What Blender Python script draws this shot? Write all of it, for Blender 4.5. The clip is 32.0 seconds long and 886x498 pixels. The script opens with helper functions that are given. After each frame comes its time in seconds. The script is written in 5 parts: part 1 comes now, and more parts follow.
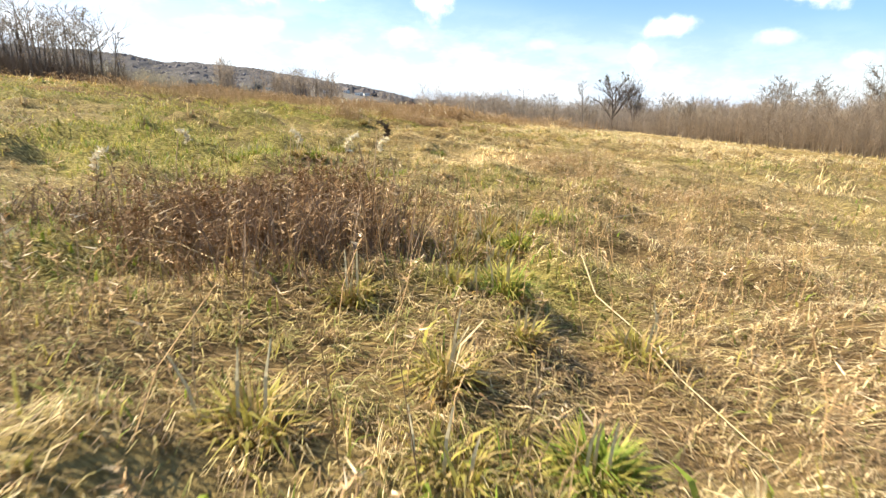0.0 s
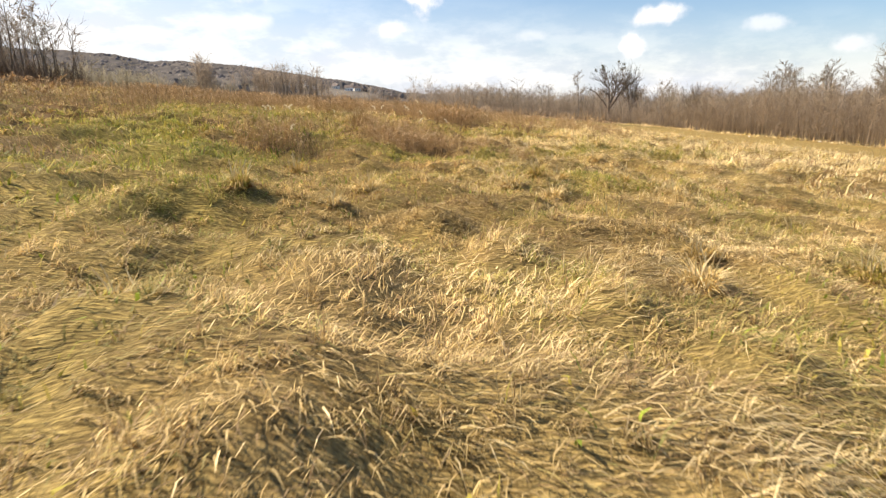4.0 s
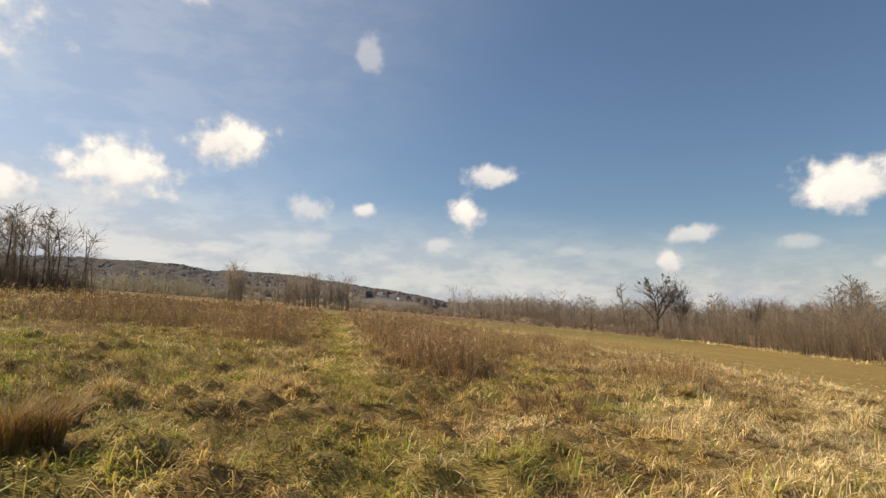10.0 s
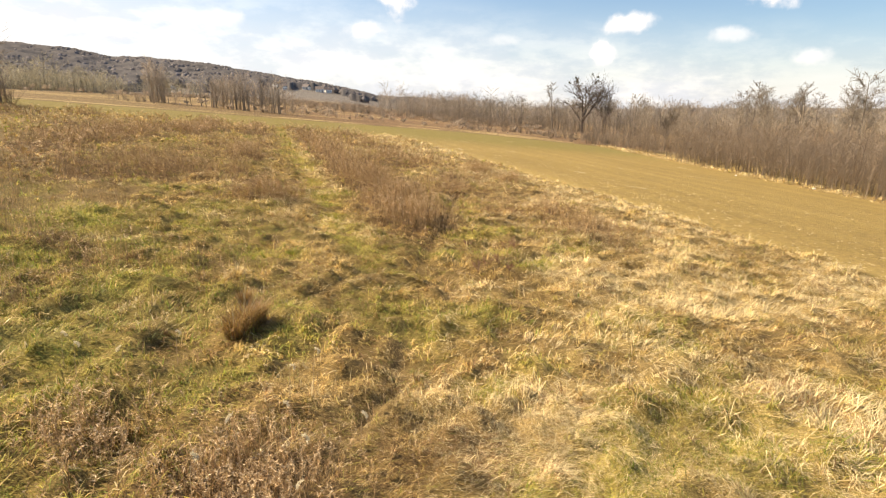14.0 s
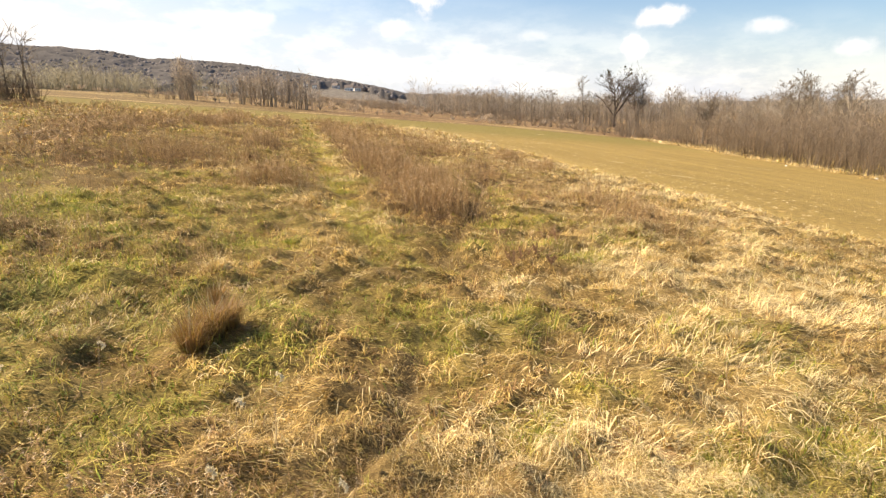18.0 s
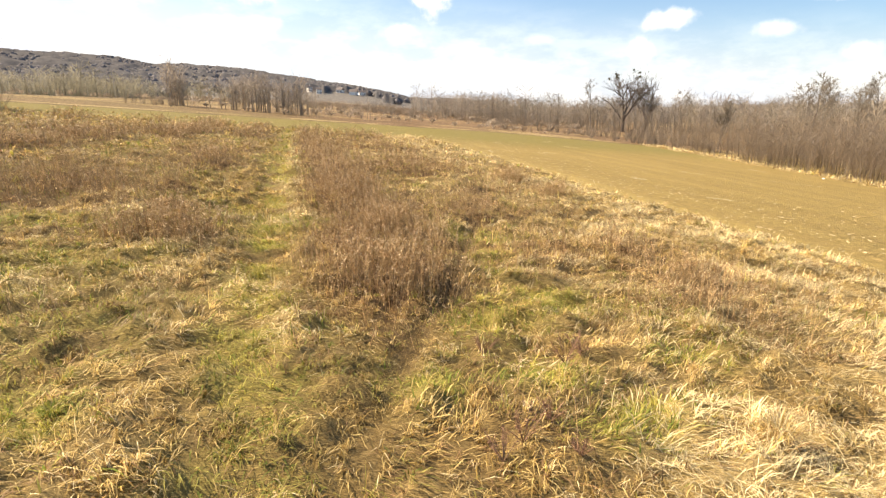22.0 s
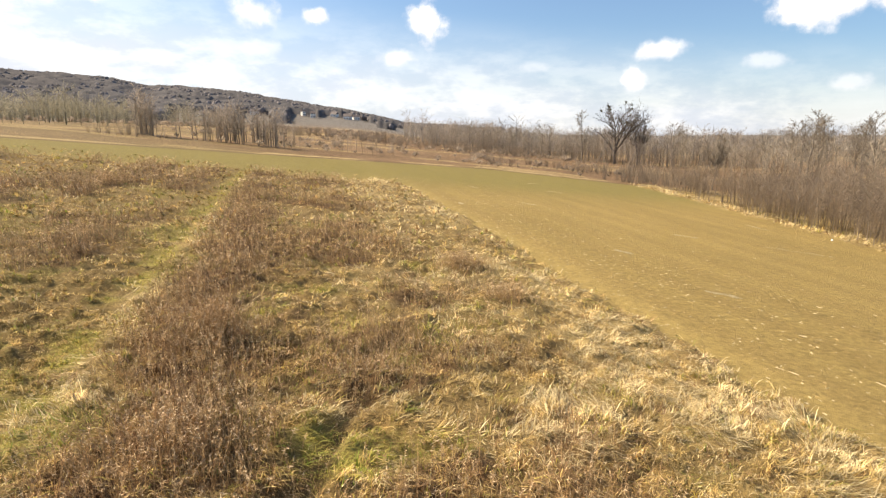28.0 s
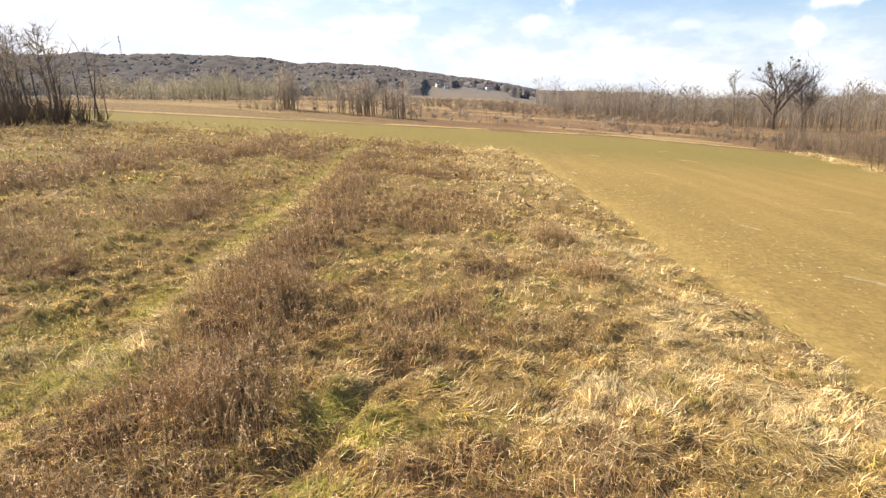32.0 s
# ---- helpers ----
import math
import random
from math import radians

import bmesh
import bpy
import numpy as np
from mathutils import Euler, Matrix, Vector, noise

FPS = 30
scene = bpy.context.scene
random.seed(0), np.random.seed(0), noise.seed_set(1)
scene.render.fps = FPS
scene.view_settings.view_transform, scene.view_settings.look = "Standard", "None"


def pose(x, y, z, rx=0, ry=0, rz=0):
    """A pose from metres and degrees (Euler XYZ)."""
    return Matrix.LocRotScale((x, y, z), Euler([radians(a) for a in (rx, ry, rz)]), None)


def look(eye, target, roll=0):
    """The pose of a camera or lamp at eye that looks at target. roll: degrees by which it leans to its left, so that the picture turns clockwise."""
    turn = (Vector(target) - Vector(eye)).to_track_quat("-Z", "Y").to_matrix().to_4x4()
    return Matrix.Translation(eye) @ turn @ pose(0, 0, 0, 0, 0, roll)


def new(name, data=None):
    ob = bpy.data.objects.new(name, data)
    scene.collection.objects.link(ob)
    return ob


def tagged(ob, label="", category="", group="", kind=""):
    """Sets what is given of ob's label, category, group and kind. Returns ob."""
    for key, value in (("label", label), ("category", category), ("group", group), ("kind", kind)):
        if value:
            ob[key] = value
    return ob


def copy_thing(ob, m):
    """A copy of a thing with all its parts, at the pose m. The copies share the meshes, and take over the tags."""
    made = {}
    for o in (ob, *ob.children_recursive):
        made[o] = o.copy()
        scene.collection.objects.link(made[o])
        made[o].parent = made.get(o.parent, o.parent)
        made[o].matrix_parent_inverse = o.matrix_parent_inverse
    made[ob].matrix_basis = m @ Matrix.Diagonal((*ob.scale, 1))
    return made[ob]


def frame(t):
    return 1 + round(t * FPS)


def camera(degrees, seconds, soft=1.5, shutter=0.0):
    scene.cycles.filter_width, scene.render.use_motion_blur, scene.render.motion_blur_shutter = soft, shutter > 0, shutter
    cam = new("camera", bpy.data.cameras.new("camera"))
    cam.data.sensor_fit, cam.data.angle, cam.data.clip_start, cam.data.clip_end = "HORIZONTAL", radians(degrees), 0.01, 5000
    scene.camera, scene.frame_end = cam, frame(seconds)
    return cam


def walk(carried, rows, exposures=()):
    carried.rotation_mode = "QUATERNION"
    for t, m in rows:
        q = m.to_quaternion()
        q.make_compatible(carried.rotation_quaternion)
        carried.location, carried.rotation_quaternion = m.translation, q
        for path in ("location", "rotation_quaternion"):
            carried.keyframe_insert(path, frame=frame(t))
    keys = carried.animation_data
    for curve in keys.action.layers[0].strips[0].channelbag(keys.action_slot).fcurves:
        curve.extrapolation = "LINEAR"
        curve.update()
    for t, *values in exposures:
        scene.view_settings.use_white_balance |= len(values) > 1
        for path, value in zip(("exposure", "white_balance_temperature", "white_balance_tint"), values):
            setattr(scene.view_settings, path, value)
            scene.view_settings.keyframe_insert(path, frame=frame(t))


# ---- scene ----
cam = camera(77.88, 32.0, soft=1.3, shutter=0.15)


def view(x, y, z, yaw, pitch, roll):
    """A pose from a place and the camera's heading, tilt and lean in degrees."""
    return pose(x, y, z, 90 + pitch, 0, yaw) @ pose(0, 0, 0, 0, 0, roll)


# seconds, x, y, z, heading, tilt, lean
PATH = [
    (0, -4.036, -28.135, 0.876, 0.54, -13.89, -0.01),
    (0.5, -4.117, -27.323, 0.913, -0.9, -14.69, 0.23),
    (1, -4.188, -26.551, 0.951, -0.28, -14.32, 0.27),
    (1.5, -4.296, -25.745, 1.126, -0.16, -15.74, 0.45),
    (2, -4.325, -24.815, 1.229, -0.33, -15.51, 0.71),
    (2.5, -4.331, -23.862, 1.255, -0.76, -14.87, 0.1),
    (3, -4.328, -22.954, 1.238, -0.78, -14.8, -0.69),
    (3.5, -4.304, -22.055, 1.188, -0.05, -14.54, -1.62),
    (5.5, -3.976, -18.26, 1.199, 0.19, -14.57, 0.49),
    (6, -3.837, -17.248, 1.215, -0.72, -15.26, 0.12),
    (6.5, -3.67, -16.276, 1.196, -1.54, -15.18, 0.47),
    (7, -3.462, -15.266, 1.083, -1.59, -14.51, 0.25),
    (7.5, -3.221, -14.394, 0.926, -1.34, -14.47, -0.37),
    (8, -3.018, -13.532, 0.875, -0.89, -14.16, 0.01),
    (8.5, -2.713, -12.471, 0.922, -0.85, -13.17, -0.62),
    (9, -2.308, -10.625, 0.999, -3.55, 4.29, 14.52),
    (9.5, -2.375, -9.938, 1.311, 2, 5.48, 6.57),
    (10, -2.638, -10.169, 1.693, 4.07, 6.96, -0.4),
    (10.5, -2.457, -10.955, 1.968, 5.98, 8.34, 0.55),
    (11, -2.93, -11.941, 2.68, 0.03, -6.13, 0.67),
    (11.5, -3.136, -13.125, 3.189, -3.22, -12.43, 0.49),
    (12, -3.209, -13.772, 3.584, -2.54, -12.17, 0.87),
    (12.5, -3.368, -14.236, 4.065, -2.49, -12.4, 1.21),
    (13, -3.464, -14.489, 4.203, -2.61, -13.64, 0.78),
    (13.5, -3.508, -14.601, 4.174, -2.88, -14.33, 0.16),
    (14, -3.575, -14.604, 4.154, -3.05, -14.39, 0.05),
    (14.5, -3.698, -14.5, 4.124, -3.2, -14.2, 0.32),
    (16.5, -3.694, -13.706, 3.705, 0.32, -13.33, -0.2),
    (17, -3.666, -13.401, 3.608, 0.56, -14.04, -0.54),
    (17.5, -3.594, -12.982, 3.506, 0.35, -14.49, -0.78),
    (18, -3.442, -12.409, 3.401, 0.02, -14.61, -0.73),
    (18.5, -3.225, -11.717, 3.322, -0.15, -14.2, -0.36),
    (19, -3.036, -11.047, 3.249, -0.31, -13.45, 0.35),
    (19.5, -2.856, -10.272, 3.183, -0.15, -13.07, 0.53),
    (20, -2.708, -9.461, 3.149, 0.26, -13.2, 0.05),
    (20.5, -2.655, -8.656, 3.272, 0.22, -14.05, -0.14),
    (21, -2.571, -7.908, 3.341, 0.35, -14.34, -0.31),
    (21.5, -2.557, -7.11, 3.47, 0.51, -14.56, -0.54),
    (22, -2.519, -6.41, 3.639, 0.64, -14.22, -0.86),
    (22.5, -2.467, -5.704, 3.802, 0.28, -13.74, -0.7),
    (23, -2.278, -4.93, 3.969, 0.41, -13.15, -0.21),
    (23.5, -2.111, -4.161, 4.144, 0.31, -12.9, 0.01),
    (24, -1.942, -3.441, 4.256, -0.03, -12.74, -0.11),
    (24.5, -1.801, -2.753, 4.412, -0.41, -12.73, -0.2),
    (25, -1.629, -2.105, 4.559, -0.44, -12.63, -0.5),
    (25.5, -1.426, -1.447, 4.661, -0.2, -12.5, -0.82),
    (27.5, -0.312, -0.161, 5.407, -0.19, -12, 0),
    (28, -0.001, -0, 5.498, 0, -11.82, 0.04),
    (28.5, 0.254, 0.208, 5.573, 0.37, -11.53, 0.11),
    (29, 0.504, 0.429, 5.648, 0.85, -11.18, 0.12),
    (29.5, 0.743, 0.608, 5.769, 1.4, -11.05, 0.36),
    (30, 1.254, 0.516, 6.098, 3.95, -12.68, -0.1),
    (30.2, 1.294, 0.55, 5.925, 10.2, -12, 0.34),
    (30.3, 1.314, 0.566, 5.839, 15, -11.5, 0.55),
    (30.4, 1.334, 0.583, 5.752, 19.7, -10.8, 0.77),
    (30.5, 1.354, 0.6, 5.666, 23.04, -10.08, 0.99),
    (30.6, 1.318, 0.672, 5.587, 26.3, -9.9, 0.21),
    (30.8, 1.247, 0.817, 5.428, 23, -11.2, -1.34),
    (31, 1.176, 0.961, 5.269, 18.7, -12.2, -2.9),
    (31.5, 1.472, 0.802, 5.354, 13.5, -12.4, -2.2),
    (32, 1.76, 0.866, 5.279, 14, -14.65, -1.6),
]
EXPOSURE = [(0, 1.2, 6800, 9), (2.5, 0.9, 7200, 12), (5.5, 0.92, 7800, 14), (8.5, 1.0, 7800, 14), (9.2, 0.9, 7600, 12), (10.0, 0.18, 7800, 12), (10.6, -0.27, 8300, 13), (11.0, -0.1, 8400, 14), (11.6, 0.34, 8200, 14), (12.0, 0.55, 8200, 14), (12.6, 0.86, 8100, 14), (19, 1.0, 8000, 14), (23, 1.12, 7600, 13), (25.5, 1.08, 7400, 13), (28, 0.86, 7450, 13), (29.2, 0.82, 7450, 13), (30.0, 0.74, 7450, 13), (30.6, 0.85, 7400, 13), (31.0, 1.04, 7400, 13), (32, 1.0, 7300, 14)]
walk(cam, [(row[0], view(*row[1:])) for row in PATH], EXPOSURE)

# ---- sky and sun ----
SUN_AZ, SUN_EL = 284.0, 42.0      # degrees clockwise from +y, degrees above the ground
sun_dir = Vector((math.sin(radians(SUN_AZ)) * math.cos(radians(SUN_EL)), math.cos(radians(SUN_AZ)) * math.cos(radians(SUN_EL)), math.sin(radians(SUN_EL))))
sun = new("sun", bpy.data.lights.new("sun", "SUN"))
sun.data.energy, sun.data.angle, sun.data.color = 5.0, radians(0.6), (1.0, 0.91, 0.76)
sun.matrix_world = look(sun_dir * 50, (0, 0, 0))


class Nodes:
    """A short way to write node trees."""

    def __init__(self, tree):
        self.tree = tree
        tree.nodes.clear()

    def add(self, kind, **settings):
        n = self.tree.nodes.new(kind)
        ins = settings.pop("ins", {})
        for k, v in settings.items():
            setattr(n, k, v)
        for k, v in ins.items():
            self.set(n, k, v)
        return n

    def set(self, n, k, v):
        if isinstance(v, bpy.types.NodeSocket):
            self.tree.links.new(v, n.inputs[k])
        else:
            n.inputs[k].default_value = v

    def math(self, op, a, b=0.0, c=0.0, clamp=False):
        n = self.add("ShaderNodeMath", operation=op, use_clamp=clamp)
        for i, v in enumerate((a, b, c)):
            self.set(n, i, v)
        return n.outputs[0]

    def vec(self, op, a, b=(0, 0, 0)):
        n = self.add("ShaderNodeVectorMath", operation=op)
        self.set(n, 0, a)
        self.set(n, 1, b)
        return n.outputs["Value"] if op in ("DOT_PRODUCT", "LENGTH", "DISTANCE") else n.outputs[0]

    def noise(self, scale, detail=3.0, rough=0.55, vector=None, distortion=0.0):
        n = self.add("ShaderNodeTexNoise", ins={"Scale": scale, "Detail": detail, "Roughness": rough, "Distortion": distortion})
        if vector is not None:
            self.set(n, "Vector", vector)
        return n.outputs[0]

    def ramp(self, fac, stops, mode="LINEAR"):
        n = self.add("ShaderNodeValToRGB", ins={0: fac})
        r = n.color_ramp
        r.interpolation = mode
        while len(r.elements) < len(stops):
            r.elements.new(0.5)
        for e, (p, c) in zip(r.elements, stops):
            e.position, e.color = p, (*c, 1) if len(c) == 3 else c
        return n.outputs[0]

    def mix(self, fac, a, b, blend="MIX"):
        n = self.add("ShaderNodeMix", data_type="RGBA", blend_type=blend)
        self.set(n, 0, fac)
        for k, v in ((6, a), (7, b)):
            self.set(n, k, (*v, 1) if isinstance(v, tuple) and len(v) == 3 else v)
        return n.outputs[2]

    def smooth(self, x, lo, hi):
        n = self.add("ShaderNodeMapRange", interpolation_type="SMOOTHSTEP", ins={0: x, 1: lo, 2: hi, 3: 0.0, 4: 1.0})
        return n.outputs[0]


world = bpy.data.worlds.new("sky")
scene.world = world
world.use_nodes = True
w = Nodes(world.node_tree)
sky = w.add("ShaderNodeTexSky", sky_type="NISHITA", sun_disc=False, sun_elevation=radians(SUN_EL), sun_rotation=radians(SUN_AZ), altitude=200, air_density=1.0, dust_density=1.6, ozone_density=1.6)
heading = w.vec("NORMALIZE", w.add("ShaderNodeTexCoord").outputs["Generated"])
up = w.add("ShaderNodeSeparateXYZ", ins={0: heading}).outputs[2]
# fair-weather cumulus: heading, height, half width, half height in degrees, share of white
CLOUDS = [(-1.5, 10.4, 1.8, 2.3, 1.0), (33.6, 11.0, 4.6, 2.6, 1.0), (20.6, 7.6, 2.8, 1.0, 0.65), (18.4, 5.1, 1.4, 1.1, 0.75),
          (29.5, 6.2, 2.0, 0.7, 0.4), (-18.0, 11.0, 2.1, 1.5, 0.6), (-12.2, 10.9, 1.1, 0.9, 0.8), (-4.7, 7.2, 2.2, 0.9, 0.5),
          (35.4, 4.2, 1.5, 0.8, 0.4), (0.8, 14.4, 3.2, 1.2, 0.8), (-26.2, 17.0, 4.2, 2.5, 1.0), (-35.0, 13.2, 5.2, 3.0, 1.0),
          (-45.5, 11.0, 4.0, 1.8, 0.9), (-12.0, 26.5, 1.3, 2.0, 0.4), (-52.0, 24.0, 9.0, 5.0, 0.9), (-17.5, 8.0, 1.9, 0.8, 0.35), (9.0, 6.4, 2.2, 0.6, 0.25), (-35.0, 30.5, 6.0, 2.2, 0.8)]
wob = w.add("ShaderNodeTexNoise", ins={"Vector": heading, "Scale": 27.0, "Detail": 5.0, "Roughness": 0.55}).outputs[0]
puff = w.math("MULTIPLY", w.math("SUBTRACT", wob, 0.5), 2.1)
cover, body = 0.0, 0.0
for az, el, ha, hb, share in CLOUDS:
    a, e = radians(az), radians(el)
    mid = Vector((math.sin(a) * math.cos(e), math.cos(a) * math.cos(e), math.sin(e)))
    side = Vector((math.cos(a), -math.sin(a), 0))
    top = side.cross(mid)
    s = w.math("DIVIDE", w.vec("DOT_PRODUCT", heading, tuple(side)), math.sin(radians(ha)))
    h = w.math("DIVIDE", w.math("SUBTRACT", w.vec("DOT_PRODUCT", heading, tuple(top)), 0.0), math.sin(radians(hb)))
    front = w.math("GREATER_THAN", w.vec("DOT_PRODUCT", heading, tuple(mid)), 0.2)
    low = w.math("MULTIPLY", w.math("MINIMUM", h, 0.0), 0.5)     # flatter undersides
    r = w.math("SQRT", w.math("ADD", w.math("MULTIPLY", s, s), w.math("ADD", w.math("MULTIPLY", h, h), w.math("MULTIPLY", low, low))))
    d = w.math("ADD", w.math("SUBTRACT", 1.0, r), puff)
    m = w.math("MULTIPLY", w.math("MULTIPLY", w.smooth(d, -0.2, 0.62), front), share)
    cover = w.math("MAXIMUM", cover, m)
    body = w.math("MAXIMUM", body, w.math("MULTIPLY", m, w.smooth(w.math("ADD", h, puff), -1.1, 0.5)))
# thin veil towards the ground and round the sun
veil_noise = w.noise(5.0, 5.0, 0.6, w.vec("MULTIPLY", heading, (1, 1, 3.5)))
low_veil = w.math("SUBTRACT", 1.0, w.smooth(w.math("ADD", up, w.math("MULTIPLY", w.add("ShaderNodeSeparateXYZ", ins={0: heading}).outputs[0], 0.10)), 0.05, 0.21))
sun_side = w.smooth(w.vec("DOT_PRODUCT", heading, tuple(sun_dir)), 0.36, 0.86)
veil = w.math("ADD", w.math("MULTIPLY", low_veil, w.math("ADD", 0.34, w.math("MULTIPLY", veil_noise, 0.85))), w.math("MULTIPLY", sun_side, 0.3), clamp=True)
blue = w.mix(1.0, sky.outputs[0], (0.92, 1.18, 1.42), "MULTIPLY")
broken = w.smooth(w.noise(9.0, 6.0, 0.62, w.vec("MULTIPLY", heading, (1, 1, 2.6))), 0.4, 0.62)
hazy = w.mix(veil, blue, w.mix(broken, (6.2, 7.1, 8.7), (8.7, 9.3, 10.2)))
lit = w.mix(body, (8.6, 9.1, 10.0), (12.5, 12.7, 13.0))
final = w.mix(cover, hazy, lit)
bg = w.add("ShaderNodeBackground", ins={0: final, 1: 0.072})
w.tree.links.new(bg.outputs[0], w.add("ShaderNodeOutputWorld").inputs[0])

# ---- the lie of the land ----
rng = np.random.default_rng(7)


def lattice(seed):
    return np.random.default_rng(seed).random((256, 256))


LATTICES = [lattice(s) for s in range(8)]


def vnoise(x, y, scale, seed=0):
    """Smooth noise between 0 and 1 over the plan; scale: the size of its lumps in metres."""
    g = LATTICES[seed % 8]
    x, y = np.asarray(x, float) / scale + 17.3 * seed, np.asarray(y, float) / scale + 9.1 * seed
    i, j = np.floor(x).astype(int), np.floor(y).astype(int)
    fx, fy = x - i, y - j
    fx, fy = fx * fx * (3 - 2 * fx), fy * fy * (3 - 2 * fy)
    a, b, c, d = g[i % 256, j % 256], g[(i + 1) % 256, j % 256], g[i % 256, (j + 1) % 256], g[(i + 1) % 256, (j + 1) % 256]
    return (a * (1 - fx) + b * fx) * (1 - fy) + (c * (1 - fx) + d * fx) * fy


def fbm(x, y, scale, seed=0, octaves=3):
    return sum(vnoise(x, y, scale / 2 ** k, seed + k) * 0.5 ** k for k in range(octaves)) / sum(0.5 ** k for k in range(octaves))


def step(x, lo, hi):
    t = np.clip((np.asarray(x, float) - lo) / (hi - lo), 0, 1)
    return t * t * (3 - 2 * t)


FIELD_U, LANE_U = 11.45, -5.2        # the ploughed strip's edge and the mown lane, across the strips


def across(x, y):
    """Metres across the strips, which run a little to the left of +y."""
    return x + 0.27 * np.maximum(y, -4.0)


def in_field(x, y):
    """1 on the smooth young crop, 0 in the rough meadow."""
    x, y = np.asarray(x, float), np.asarray(y, float)
    wob = 0.9 * (vnoise(x, y, 2.2, 3) - 0.5) + 0.5 * (vnoise(x, y, 0.7, 4) - 0.5)
    right = step(across(x, y) - FIELD_U + wob, -0.15, 0.15)
    beyond = step(y - (61.2 + 0.243 * x) + 4 * wob, -0.6, 0.6)
    end = 1 - step(y - np.where(x < 8, 97 + 0.52 * x, 101 - 0.3 * (x - 8)) + wob, -0.6, 0.6)
    wood = 1 - step(x - 33 + 2 * wob, -0.5, 0.5)
    return np.maximum(right, beyond) * end * wood


HILL_AZ = [-180, -110, -80, -60, -50, -38, -34, -31, -27.5, -25, -20, -12.6, -7.6, -2, 4, 12, 40, 180]
HILL_EL = [2.0, 3.5, 4.6, 5.0, 5.0, 5.1, 5.1, 4.95, 4.3, 4.4, 4.0, 3.05, 2.1, 1.05, 0.4, 0.0, 0.0, 0.0]


def land(x, y):
    """The broad height of the ground."""
    x, y = np.asarray(x, float), np.asarray(y, float)
    z = -0.0933 * x - 0.16 * step(-y, 19, 25)
    z = np.where(z < -4.5, -4.5 + 2.5 * np.tanh((z + 4.5) / 2.5), z)
    z = np.where(z > 5.0, 5.0 + 5.0 * np.tanh((z - 5.0) / 5.0), z)
    r, az = np.hypot(x, y), np.degrees(np.arctan2(x, y))
    el = np.interp(az, HILL_AZ, HILL_EL) + 0.25 * (vnoise(az * 10, 0 * az, 22, 2) - 0.5)
    top = 940 * np.tan(np.radians(el)) + 4 - z - 9 * step(el, 0.2, 1.5)
    up = step(r, 430, 940) ** 1.25 * (1 - step(r, 1000, 1500) * 0.7)
    return z + np.maximum(top, 0) * up


def furrow(x, y):
    """1 in the old wheel track that winds along the meadow, 0 beside it."""
    mid = np.interp(y, [-13, -9.8, -7.8, -4, 0.2, 4.2, 5.8, 9.7, 12.5, 20], [-5.6, -4.7, -3.94, -3.7, -3.3, -2.55, -2.4, -1.8, -1.7, 0.6])
    wide = 0.13 + 0.12 * vnoise(x, y, 1.1, 3)
    return np.exp(-((x - mid - 0.2 * (vnoise(x, y, 1.7, 6) - 0.5)) / wide) ** 2) * step(y, -13.5, -12) * (1 - step(y, 17, 21)) * step(vnoise(x, y, 2.3, 2), 0.2, 0.45)


def bumps(x, y):
    """Tussocks, ruts and molehills of the rough meadow."""
    x, y = np.asarray(x, float), np.asarray(y, float)
    rough = 1 - in_field(x, y)
    far = (1 - 0.6 * step(np.hypot(x + 3, y + 8), 20, 60)) * (1 - 0.45 * step(-y, 12, 17) * (1 - 0.8 * step(-x, 3.6, 5.0) * step(-y, 16, 18) * (1 - step(-y, 24, 25.5))))
    t = np.clip(vnoise(x, y, 0.38, 1) - 0.4, 0, 1) * 0.36 + (vnoise(x, y, 1.3, 2) - 0.5) * 0.17 + (vnoise(x, y, 0.2, 5) - 0.5) * 0.07
    lane = np.exp(-((across(x, y) - LANE_U) / 0.55) ** 2) * step(y, -6, 3)
    wheel = furrow(x, y)
    hole = sum(np.exp(-((x - a) ** 2 + (y - b) ** 2) / s ** 2) * d for a, b, s, d in HOLES)
    soil = 0.03 * (vnoise(x, y, 0.5, 6) - 0.5) * step(np.hypot(x, y), 0, 1)
    return rough * (t * (1 - 0.6 * lane) * far - 0.07 * lane - 0.12 * wheel) + (1 - rough) * (soil - 0.02) - hole


HOLES = [(-6.7, -9.2, 0.22, 0.16), (-4.2, -14.6, 0.2, 0.12), (-6.95, -20.0, 0.25, 0.1), (-2.0, 0.9, 0.2, 0.1), (-4.0, -23.7, 0.16, 0.1), (-6.4, -0.8, 0.15, 0.12), (-4.25, -11.6, 0.3, 0.15), (-4.7, -12.1, 0.28, 0.12), (-3.95, -11.05, 0.28, 0.13), (-1.3, -7.7, 0.12, 0.08), (-1.75, 11.6, 0.22, 0.14), (-1.6, 10.4, 0.2, 0.16), (-1.75, 9.7, 0.18, 0.14), (-1.9, 12.5, 0.25, 0.12)]


def ground_z(x, y):
    return land(x, y) + bumps(x, y)


